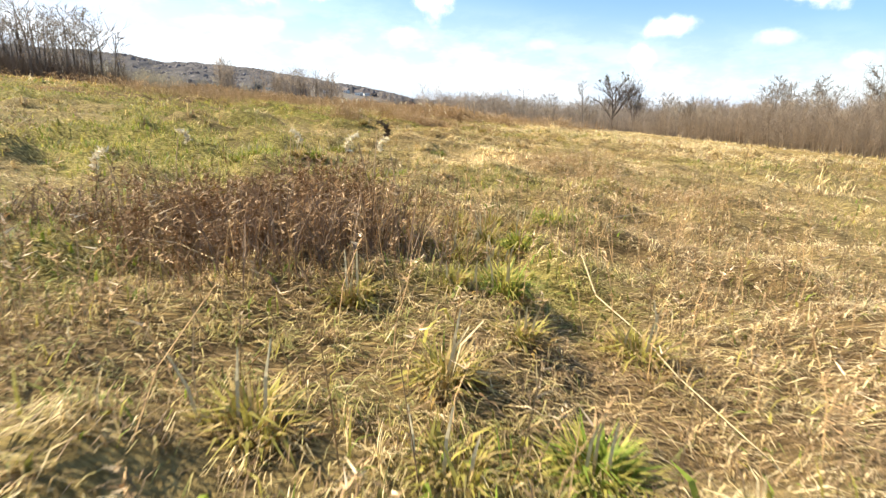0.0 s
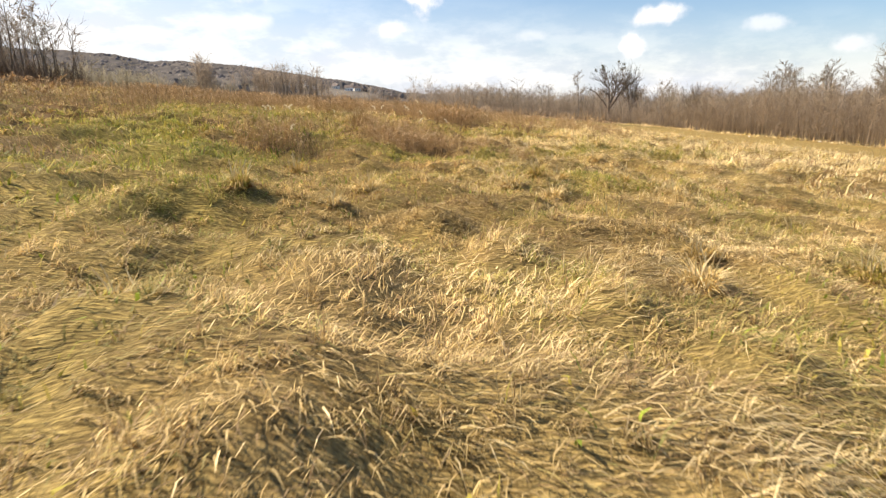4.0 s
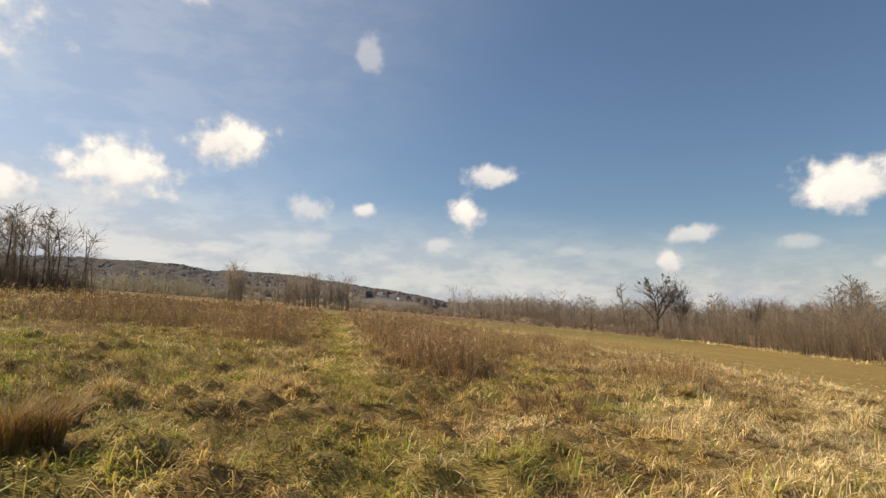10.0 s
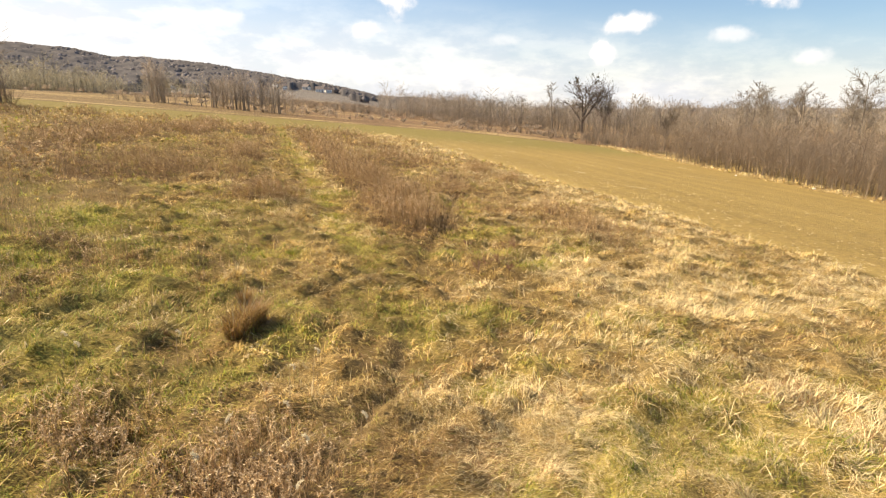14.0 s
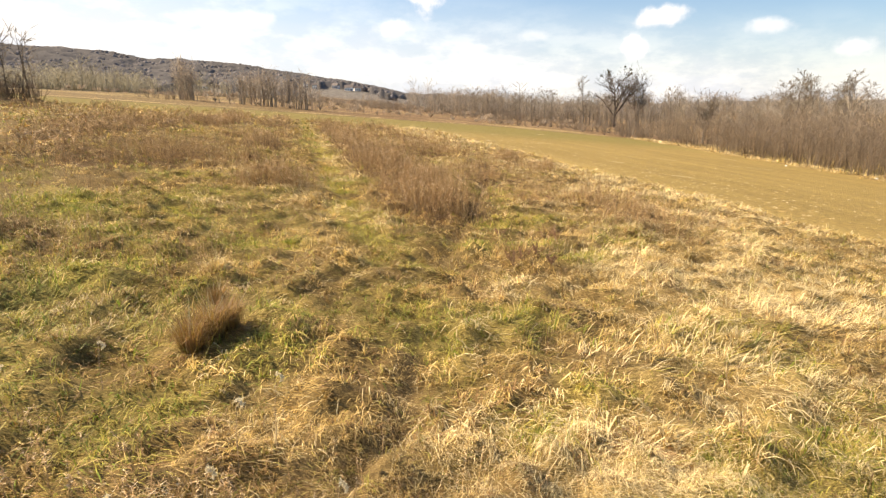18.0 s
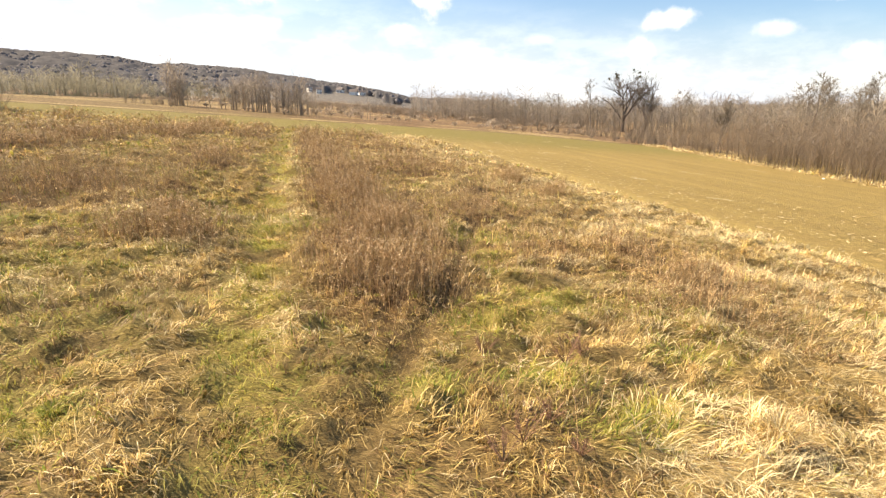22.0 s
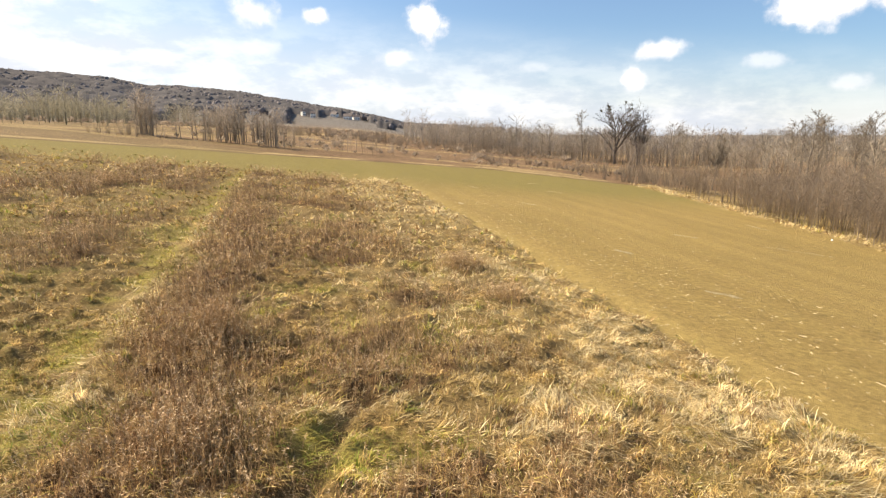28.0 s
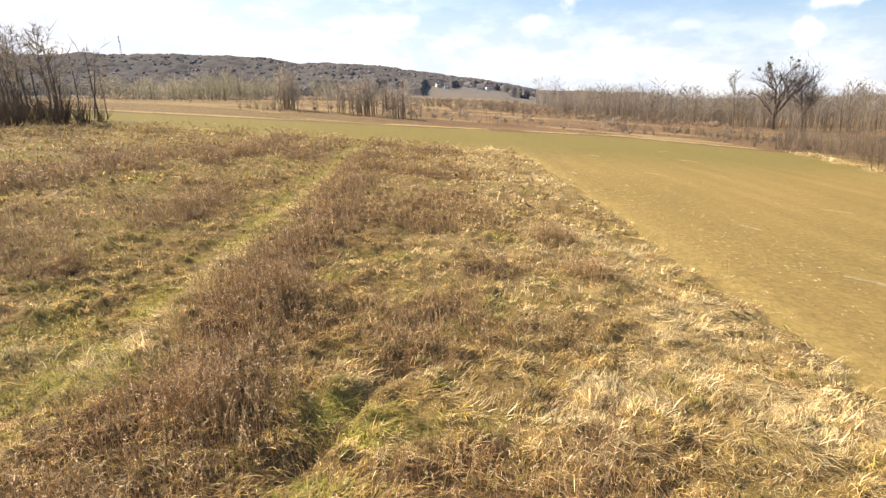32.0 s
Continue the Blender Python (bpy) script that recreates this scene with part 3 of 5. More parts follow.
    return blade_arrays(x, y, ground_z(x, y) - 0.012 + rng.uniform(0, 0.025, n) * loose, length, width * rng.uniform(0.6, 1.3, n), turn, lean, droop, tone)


def meadow(x, y):
    fringe = np.exp(-np.clip(across(x, y) - FIELD_U, 0, 9) / 0.35) * (across(x, y) < FIELD_U + 1.4)
    return rng.random(len(x)) > in_field(x, y) * (1.02 - 0.5 * fringe * vnoise(x, y, 0.8, 2))


def aisle(x, y):
    """Metres aside of the low way along the meadow."""
    return np.abs(x + 4.1 - 0.1 * (y + 27))


near = scatter(-9, 2.5, -27.8, -7.5, 2750, lambda x, y: rng.random(len(x)) < np.clip(1.2 - aisle(x, y) / 4.2, 0.08, 1))
side = scatter(-19, 12, -29, 7, 98, lambda x, y: ((aisle(x, y) > 3.6) | (y > -8)) & (rng.random(len(x)) < np.clip(1.5 - aisle(x, y) / 18, 0.3, 1)) & meadow(x, y))
middle = scatter(-13, 10.5, -12, 14, 350, lambda x, y: meadow(x, y) & ((y > -8) | (aisle(x, y) > 2.6)))
ahead = scatter(-22, 11.5, 6, 30, 125, lambda x, y: meadow(x, y) & (rng.random(len(x)) < np.clip(1.35 - (y - 6) / 32, 0.2, 1)))
away = scatter(-46, 8, 24, 63, 16, meadow)
left_ = scatter(-46, -19, -28, 26, 14)
right_ = scatter(12, 20, -29, 2, 40, meadow)
verge = scatter(32.3, 36.5, 17, 98, 14, meadow)     # straw at the foot of the saplings
close = scatter(-5.9, -2.2, -27.8, -24.6, 2900)
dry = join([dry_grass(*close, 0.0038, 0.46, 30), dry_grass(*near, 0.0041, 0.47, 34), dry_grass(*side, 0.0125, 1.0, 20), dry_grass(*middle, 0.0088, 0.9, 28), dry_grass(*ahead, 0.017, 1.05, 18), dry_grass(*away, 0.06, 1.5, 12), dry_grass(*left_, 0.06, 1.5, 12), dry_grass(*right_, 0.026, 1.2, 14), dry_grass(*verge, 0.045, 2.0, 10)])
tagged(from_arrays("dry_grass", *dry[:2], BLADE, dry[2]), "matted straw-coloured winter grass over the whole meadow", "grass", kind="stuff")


def green_grass(x, y, width):
    n = len(x)
    lane = np.exp(-((across(x, y) - LANE_U) / 0.7) ** 2)[:, None] * step(y, -8, 0)[:, None]
    tone = np.where(rng.random((n, 1)) < 0.4 + 0.5 * lane, LIME * (1 + 0.1 * lane), np.where(rng.random((n, 1)) < 0.6, GREEN, MOSS)) * rng.uniform(0.75, 1.3, (n, 1))
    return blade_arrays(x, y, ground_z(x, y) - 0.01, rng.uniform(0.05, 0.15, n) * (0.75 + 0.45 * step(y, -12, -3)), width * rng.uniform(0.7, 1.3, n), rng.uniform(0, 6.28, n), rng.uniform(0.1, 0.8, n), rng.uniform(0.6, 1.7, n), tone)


def greens(x, y):
    return rng.random(len(x)) < shares(x, y)[1] ** 1.6


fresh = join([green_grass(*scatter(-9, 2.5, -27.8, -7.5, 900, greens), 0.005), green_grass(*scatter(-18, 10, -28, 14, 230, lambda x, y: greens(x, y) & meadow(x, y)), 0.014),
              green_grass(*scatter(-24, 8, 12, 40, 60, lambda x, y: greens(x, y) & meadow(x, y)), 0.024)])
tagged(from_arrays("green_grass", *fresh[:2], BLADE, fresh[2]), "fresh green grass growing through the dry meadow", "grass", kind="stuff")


def tube(points, radii, sides=3):
    """Corners and triangles of a tapered tube along points."""
    points, radii = np.asarray(points, float), np.asarray(radii, float)
    k = len(points)
    ax = np.gradient(points, axis=0)
    ax /= np.linalg.norm(ax, axis=1)[:, None] + 1e-9
    ref = np.where(np.abs(ax[:, 2:3]) > 0.9, np.array([[1.0, 0, 0]]), np.array([[0, 0, 1.0]]))
    a = np.cross(ax, ref)
    a /= np.linalg.norm(a, axis=1)[:, None]
    b = np.cross(ax, a)
    th = np.arange(sides) * 2 * np.pi / sides
    v = (points[:, None] + radii[:, None, None] * (a[:, None] * np.cos(th)[None, :, None] + b[:, None] * np.sin(th)[None, :, None])).reshape(-1, 3)
    f = []
    for i in range(k - 1):
        for j in range(sides):
            p, q = i * sides + j, i * sides + (j + 1) % sides
            f += [(p, q, q + sides), (p, q + sides, p + sides)]
    return v, np.array(f)


def sliver(base, way, length, width, r):
    side = np.cross(way, r.normal(size=3))
    side = side / (np.linalg.norm(side) + 1e-9) * width / 2
    return np.array([base - side, base + side, base + way * length])


def rod_plant(r, height, head=True):
    """One dead goldenrod: a leaning stem, shrivelled leaves and a feathery head."""
    vs, fs, ts = [], [], []
    k = 0
    lean, turn = r.uniform(0, 0.28), r.uniform(0, 6.28)
    d = np.array([math.cos(turn), math.sin(turn), 0]) * lean
    pts = np.array([np.array([0, 0, 1.0]) * height * q + d * height * q * q for q in (0, 0.5, 1)])
    v, f = tube(pts, np.array([0.0045, 0.0038, 0.002]))
    stem = np.array([0.37, 0.245, 0.12]) * r.uniform(0.7, 1.3)
    vs.append(v), fs.append(f), ts.append(np.tile(stem, (len(v), 1)))
    k += len(v)
    for _ in range(9 if head else 5):
        q = r.uniform(0.25, 0.8)
        p = np.array([0, 0, 1.0]) * height * q + d * height * q * q
        a = r.uniform(0, 6.28)
        way = np.array([math.cos(a), math.sin(a), r.uniform(-0.6, 0.5)])
        v = sliver(p, way, r.uniform(0.03, 0.075), 0.012, r)
        vs.append(v), fs.append(np.array([[0, 1, 2]]) + k), ts.append(np.tile(np.array([0.34, 0.22, 0.11]) * r.uniform(0.6, 1.5), (3, 1)))
        k += 3
    if head:
        for _ in range(12):
            q = r.uniform(0.74, 1.0)
            p = np.array([0, 0, 1.0]) * height * q + d * height * q * q
            a = r.uniform(0, 6.28)
            way = np.array([math.cos(a), math.sin(a), r.uniform(0.2, 1.1)])
            v = sliver(p, way / np.linalg.norm(way), r.uniform(0.05, 0.13) * (1.25 - q) * 2.2, 0.014, r)
            c = np.array([0.68, 0.53, 0.34]) if r.random() < 0.36 else np.array([0.39, 0.26, 0.13])
            vs.append(v), fs.append(np.array([[0, 1, 2]]) + k), ts.append(np.tile(c * r.uniform(0.7, 1.4), (3, 1)))
            k += 3
    return np.concatenate(vs), np.concatenate(fs), np.concatenate(ts)


def strew(kinds, x, y, z, size, r, tilt=0.0, play=0.28):
    """Many turned and scaled copies of a few small meshes, as one set of arrays. size: heights, widths."""
    n = len(x)
    which = r.integers(0, len(kinds), n)
    out = []
    for i, (v, f, t) in enumerate(kinds):
        m = np.flatnonzero(which == i)
        if not len(m):
            continue
        a = r.uniform(0, 6.28, len(m))
        c, s = np.cos(a)[:, None], np.sin(a)[:, None]
        sh, sw = size[0][m][:, None], size[1][m][:, None]
        px, py, pz = (v[:, 0] * c - v[:, 1] * s) * sw, (v[:, 0] * s + v[:, 1] * c) * sw, v[:, 2] * sh
        lx, ly = r.normal(0, tilt, (len(m), 1)), r.normal(0, tilt, (len(m), 1))
        V = np.stack([px + pz * lx + x[m][:, None], py + pz * ly + y[m][:, None], pz + z[m][:, None]], -1)
        F = f[None] + (np.arange(len(m)) * len(v))[:, None, None]
        T = t[None] * r.uniform(1 - play, 1 + play, (len(m), 1, 1))
        out.append((V.reshape(-1, 3), F.reshape(-1, 3), T.reshape(-1, 3)))
    return join(out)


pr = np.random.default_rng(21)
RODS = [rod_plant(pr, 1.0, head=i % 4 != 3) for i in range(10)]


def rods(x0, x1, y0, y1, per_m2, width, tall=1.0):
    x, y = scatter(x0, x1, y0, y1, per_m2, lambda x, y: rng.random(len(x)) < np.clip(shares(x, y)[0] - 0.12, 0, 1) * (0.55 + 0.8 * vnoise(x, y, 0.5, 3)))
    h = rng.uniform(0.42, 0.95, len(x)) * tall * (0.5 + 0.4 * vnoise(x, y, 1.4, 2) + 0.25 * np.clip(shares(x, y)[0], 0, 1)) * (0.42 + 0.58 * step(y, -12, 0))
    return strew(RODS, x, y, ground_z(x, y) - 0.02, (h, np.full(len(x), width)), rng, 0.14, 0.5)


stand = join([rods(-9, 3, -28.2, -8, 85, 0.42), rods(-18, 11, -8, 16, 66, 0.72), rods(-26, 9, 16, 40, 27, 1.4, 1.05), rods(-46, 4, 40, 62, 6, 3.6, 1.1), rods(-46, -18, -26, 40, 5, 3.2, 1.1)])
tagged(from_arrays("goldenrod_stand", *stand[:2], STALK, stand[2]), "dead brown goldenrod stalks in strips and patches", "weeds", kind="stuff")
print("plants", len(dry[1]), len(fresh[1]), len(stand[1]))

# ---- trees and woods ----
def bark_look(n, p):
    co = n.add("ShaderNodeTexCoord").outputs["Object"]
    tone = n.add("ShaderNodeVertexColor", layer_name="tone").outputs[0]
    g = n.noise(6, 5, 0.65, n.vec("MULTIPLY", co, (3, 3, 0.6)))
    n.set(p, "Base Color", n.mix(1.0, tone, n.ramp(g, [(0.3, (0.62, 0.6, 0.58)), (0.7, (1.2, 1.2, 1.18))]), "MULTIPLY"))
    n.set(p, "Roughness", 0.9)
    bump(n, p, g, 0.6, 0.05)


BARK = principled("bare_bark", bark_look)
TWIG = principled("bare_twigs", plant_look(0.5, 0.85))


def canopy_look(n, p):
    co = n.add("ShaderNodeTexCoord").outputs["Object"]
    tone = n.add("ShaderNodeVertexColor", layer_name="tone").outputs[0]
    g = n.noise(0.5, 4, 0.65, co)
    c = n.mix(1.0, tone, n.ramp(g, [(0.3, (0.82, 0.82, 0.83)), (0.7, (1.15, 1.14, 1.12))]), "MULTIPLY")
    n.set(p, "Base Color", c)
    n.set(p, "Roughness", 1.0)
    n.set(p, "Specular IOR Level", 0.0)
    bump(n, p, g, 0.35, 0.8)


CANOPY = principled("far_canopy", canopy_look)


def grow(r, base, way, length, radius, level, top, out, gnarl, rise, low=0.3):
    """A limb and all that branches from it; out: lists of arrays by level."""
    k = 4 if level < 2 else 3 if level < 3 else 2
    pts, p, d = [base], np.array(base), np.array(way)
    for _ in range(k):
        d = d + r.normal(0, gnarl, 3) + np.array([0, 0, rise * (0.4 if level else 0.1)])
        d = d / np.linalg.norm(d)
        p = p + d * length / k
        pts.append(p)
    pts = np.array(pts)
    rad = np.linspace(radius, radius * (0.35 if level < top else 0.2), k + 1)
    out[level].append(tube(pts, rad, (7, 5, 3, 3, 3)[level]))
    if level == top:
        return
    kids = (11, 8, 7, 5)[level]
    for i in range(kids):
        q = r.uniform(low if level == 0 else 0.2, 1.0) if i else 1.0
        j = min(int(q * k), k - 1)
        at = pts[j] + (pts[j + 1] - pts[j]) * (q * k - j)
        a = r.uniform(0, 6.28)
        side = np.array([math.cos(a), math.sin(a), 0])
        w_ = d * r.uniform(0.5, 1.0) + side * r.uniform(0.45, 0.95) + np.array([0, 0, 0.15])
        w_ /= np.linalg.norm(w_)
        share = (1.0, 0.62, 0.55, 0.5)[level] * (1.15 - 0.5 * q) * r.uniform(0.75, 1.2)
        grow(r, at, w_, length * share, max(radius * 0.5 * (1.15 - 0.55 * q), (0.03, 0.024, 0.017, 0.012)[level]), level + 1, top, out, gnarl * 1.1, rise)


def weld(pieces):
    vs, fs, k = [], [], 0
    for v, f in pieces:
        vs.append(v)
        fs.append(f + k)
        k += len(v)
    return np.concatenate(vs), np.concatenate(fs)


def part_of(thing, name, v, f, material, tone, r, label=""):
    t = np.tile(np.array(tone), (len(v), 1)) * r.uniform(0.82, 1.18, (len(v), 1))
    ob = from_arrays(name, v, f, material, t)
    ob.parent = thing
    if label:
        tagged(ob, label)
    return ob


def bare_tree(name, seed, height, radius, gnarl=0.16, rise=0.12, slender=1.0, tone=(0.20, 0.165, 0.13), top=4, limbs=False, low=0.3):
    """A leafless tree with its foot at the origin: trunk, main limbs and a crown of twigs."""
    r = np.random.default_rng(seed)
    thing = new(name)
    out = [[] for _ in range(5)]
    grow(r, np.array([0, 0, -0.4]), np.array([r.normal(0, 0.05), r.normal(0, 0.05), 1.0]), height * 0.46, radius, 0, top, out, gnarl, rise, low)
    s = np.array([slender, slender, 1.0])
    s = s * (height / max(v[:, 2].max() for v, _ in out[0] + out[1] + out[2]))
    v, f = weld(out[0])
    part_of(thing, "trunk", v * s, f, BARK, tone, r)
    if limbs:
        for v, f in out[1]:
            part_of(thing, "limb", v * s, f, BARK, tone, r)
    v, f = weld((out[2] if limbs else out[1] + out[2]) + out[3] + out[4])
    part_of(thing, "crown", v * s, f, BARK if limbs else TWIG, tuple(k * 1.1 for k in tone), r)
    return thing, r, s, out


def mistletoe(thing, at, size, r):
    n = 160
    d = r.normal(size=(n, 3))
    d /= np.linalg.norm(d, axis=1)[:, None]
    c = np.array(at) + d * size * r.uniform(0.2, 1.0, (n, 1))
    a, b = r.normal(0, size * 0.25, (n, 3)), r.normal(0, size * 0.25, (n, 3))
    part_of(thing, "mistletoe", np.stack([c, c + a, c + b], 1).reshape(-1, 3), np.arange(n * 3).reshape(-1, 3), TWIG, (0.09, 0.085, 0.04), r, "dark evergreen mistletoe clump")


def stand_at(thing, x, y, turn=0.0, size=1.0):
    thing.matrix_basis = pose(x, y, float(land(x, y)), 0, 0, turn) @ Matrix.Scale(size, 4)
    return thing


oak, r_, s_, out_ = bare_tree("oak_tree", 5, 24.0, 0.62, 0.22, 0.12, 0.8, (0.12, 0.098, 0.08), limbs=True, low=0.1)
tips = [v[-1] * s_ for v, _ in out_[1]] + [v[-1] * s_ for v, _ in out_[2]][:30]
tips.sort(key=lambda v: -v[2])
for q_ in tips[:9]:
    mistletoe(oak, q_, 0.5, r_)
tagged(stand_at(oak, 68.3, 221, 40), "large leafless oak with dark mistletoe clumps in its crown", "tree", "field trees")
twin, r_, s_, out_ = bare_tree("oak_tree", 12, 19.5, 0.46, 0.22, 0.12, 0.7, (0.16, 0.13, 0.105), limbs=True, low=0.1)
tips = sorted([v[-1] * s_ for v, _ in out_[1]], key=lambda v: -v[2])
for q_ in tips[1:4]:
    mistletoe(twin, q_, 0.35, r_)
tagged(stand_at(twin, 77.0, 220, 10), "leafless oak with mistletoe, standing beside a larger oak", "tree", "field trees")


def column_tree(name, seed, height, radius, wide, tone, limbs=30, start=0.2):
    """A leafless forest tree: one stem to the top, rising limbs in an oval crown, fine twigs."""
    r = np.random.default_rng(seed)
    thing = new(name)
    n = 7
    q = np.linspace(0, 1, n)
    axis = np.stack([np.cumsum(r.normal(0, 0.012, n)) * height, np.cumsum(r.normal(0, 0.012, n)) * height, q * height], -1)
    axis[0] = (0, 0, -0.4)
    v, f = tube(axis, radius * (1 - 0.9 * q), 7)
    part_of(thing, "trunk", v, f, BARK, tone, r)
    big, fine = [], []
    for i in range(limbs):
        h = start + (0.97 - start) * (i + r.random()) / limbs
        k = min(int(h * (n - 1)), n - 2)
        at = axis[k] + (axis[k + 1] - axis[k]) * (h * (n - 1) - k)
        a = r.uniform(0, 6.28)
        ln = height * wide * (0.35 + 0.65 * math.sin(math.pi * min(1, (h - start + 0.12) / (1.12 - start)))) * r.uniform(0.7, 1.2)
        d = np.array([math.cos(a), math.sin(a), r.uniform(0.5, 1.2)])
        d /= np.linalg.norm(d)
        pts = [at]
        for _ in range(3):
            d = d + r.normal(0, 0.14, 3) + np.array([0, 0, 0.12])
            d /= np.linalg.norm(d)
            pts.append(pts[-1] + d * ln / 3)
        pts = np.array(pts)
        big.append(tube(pts, radius * 0.32 * (1.1 - 0.7 * h) * np.array([1, 0.7, 0.45, 0.15])))
        for _ in range(9):
            w_ = r.uniform(0.25, 1.0) * 3
            m = min(int(w_), 2)
            b_ = pts[m] + (pts[m + 1] - pts[m]) * (w_ - m)
            d2 = d + r.normal(0, 0.6, 3)
            d2 = d2 / np.linalg.norm(d2) * ln * r.uniform(0.2, 0.45)
            e_ = b_ + d2 + r.normal(0, 0.04, 3) * ln
            fine.append(tube([b_, b_ + d2 * 0.5, e_], np.array([0.036, 0.028, 0.012])))
            for _ in range(4):
                c_ = b_ + d2 * r.uniform(0.2, 1.0)
                t_ = c_ + (d2 * 0.6 + r.normal(0, 0.35, 3) * np.linalg.norm(d2)) * r.uniform(0.5, 1.0)
                s_ = np.cross(t_ - c_, r.normal(size=3))
                s_ = s_ / np.linalg.norm(s_) * 0.032
                fine.append((np.array([c_ - s_, c_ + s_, t_]), np.array([[0, 1, 2]])))
    v, f = weld(big)
    part_of(thing, "limb", v, f, BARK, tone, r)
    v, f = weld(fine)
    part_of(thing, "crown", v, f, TWIG, tuple(k * 1.25 for k in tone), r)
    return thing


poplar = column_tree("alder_tree", 23, 20.0, 0.28, 0.23, (0.22, 0.19, 0.155))
tagged(stand_at(poplar, 56.1, 225), "slender leafless alder at the edge of the wood", "tree", "edge trees")
ash = column_tree("ash_tree", 31, 16.0, 0.24, 0.29, (0.24, 0.205, 0.16), 28, 0.24)
tagged(stand_at(ash, 88.5, 214), "leafless grey-brown ash at the edge of the wood", "tree", "edge trees")
crooked = bare_tree("oak_tree", 44, 9.5, 0.22, 0.2, 0.12, 0.6, (0.17, 0.145, 0.115), 3)[0]
tagged(stand_at(crooked, 51, 104), "dark crooked leafless tree above the saplings", "tree", "edge trees")

tr = np.random.default_rng(77)
EDGE = [(alder_x, alder_y, h) for alder_x, alder_y, h in [
    (36, 236, 0.62), (41, 232, 0.7), (46, 240, 0.75), (31, 250, 0.6), (62, 236, 0.72), (84, 232, 0.7), (88, 246, 0.8), (98, 228, 0.78), (104, 240, 0.7), (112, 226, 0.62), (118, 236, 0.72),
    (26, 262, 0.6), (20, 270, 0.55), (14, 285, 0.6), (70, 250, 0.65), (128, 224, 0.66), (138, 236, 0.7), (146, 220, 0.62), (110, 190, 0.6), (126, 184, 0.65)]]
for i, (tx, ty, h) in enumerate(EDGE):
    src, base_h = ((poplar, 20.0), (ash, 16.0))[i % 2]
    t_ = copy_thing(src, pose(tx, ty, float(land(tx, ty)), 0, 0, tr.uniform(0, 360)))
    t_.scale = (h * 20 / base_h * 0.95,) * 3
# taller wood towards the right, on the rise beyond the saplings
for i in range(48):
    tx, ty = tr.uniform(88, 150), tr.uniform(78, 165)
    t_ = copy_thing((ash, poplar)[i % 2], pose(tx, ty, float(land(tx, ty)), 0, 0, tr.uniform(0, 360)))
    t_.scale = (tr.uniform(0.8, 1.15) * (1.0, 0.8)[i % 2],) * 3
    tagged(t_, ("leafless grey-brown ash in the tall wood", "slender leafless alder in the tall wood")[i % 2], group="wood trees")


def sapling(r, twigs=66):
    """A young bare tree of unit height."""
    pieces = [tube([(0, 0, -0.03), (r.normal(0, 0.02), r.normal(0, 0.02), 0.5), (r.normal(0, 0.05), r.normal(0, 0.05), 1.0)], [0.007, 0.005, 0.0015])]
    for _ in range(twigs):
        q = 0.16 + 0.82 * r.random() ** 0.75
        a = r.uniform(0, 6.28)
        ln = r.uniform(0.12, 0.42) * (1.15 - 0.6 * q)
        way = np.array([math.cos(a) * 0.8, math.sin(a) * 0.8, r.uniform(0.2, 1.0)])
        b = np.array([0, 0, q])
        e = b + way * ln
        pieces.append((np.array([b + (0.0015, 0, 0), b - (0.0015, 0, 0), e, b + (0, 0.0015, 0), b - (0, 0.0015, 0)]), np.array([[0, 1, 2], [3, 4, 2]])))
        side = np.array([-math.sin(a), math.cos(a), 0.6]) * 0.4
        pieces.append((np.array([b + way * ln * 0.4, b + way * ln * 0.46, b + way * ln * 0.5 + (way + side * r.choice([-1, 1])) * ln * 0.5]), np.array([[0, 1, 2]])))
    v, f = weld(pieces)
    return v, f, np.tile(np.array([0.325, 0.26, 0.195]), (len(v), 1)) * r.uniform(0.85, 1.15, (len(v), 1))


def brush(r, n=20, fine=1.0):
    """A far-off bare tree of unit height: a trunk and a fan of twigs."""
    pieces = [(np.array([[-0.012, 0, -0.05], [0.012, 0, -0.05], [0, 0, 0.9]]), np.array([[0, 1, 2]]))]
    for _ in range(n):
        a, e = r.uniform(0, 6.28), r.uniform(0.1, 1.0)
        b = np.array([0, 0, r.uniform(0.25, 0.5)])
        tip = np.array([math.cos(a) * 0.36 * math.sqrt(1 - e * e * 0.9), math.sin(a) * 0.36 * math.sqrt(1 - e * e * 0.9), 0.45 + 0.5 * e]) * r.uniform(0.85, 1.08)
        s = np.cross(tip - b, r.normal(size=3))
        s = s / np.linalg.norm(s) * r.uniform(0.05, 0.1) * fine
        m = b * 0.35 + tip * 0.65
        pieces.append((np.array([b, m - s, m + s, tip]), np.array([[0, 1, 2], [1, 3, 2]])))
    v, f = weld(pieces)
    return v, f, np.tile(np.array([0.42, 0.385, 0.35]), (len(v), 1)) * r.uniform(0.8, 1.2, (len(v), 1))


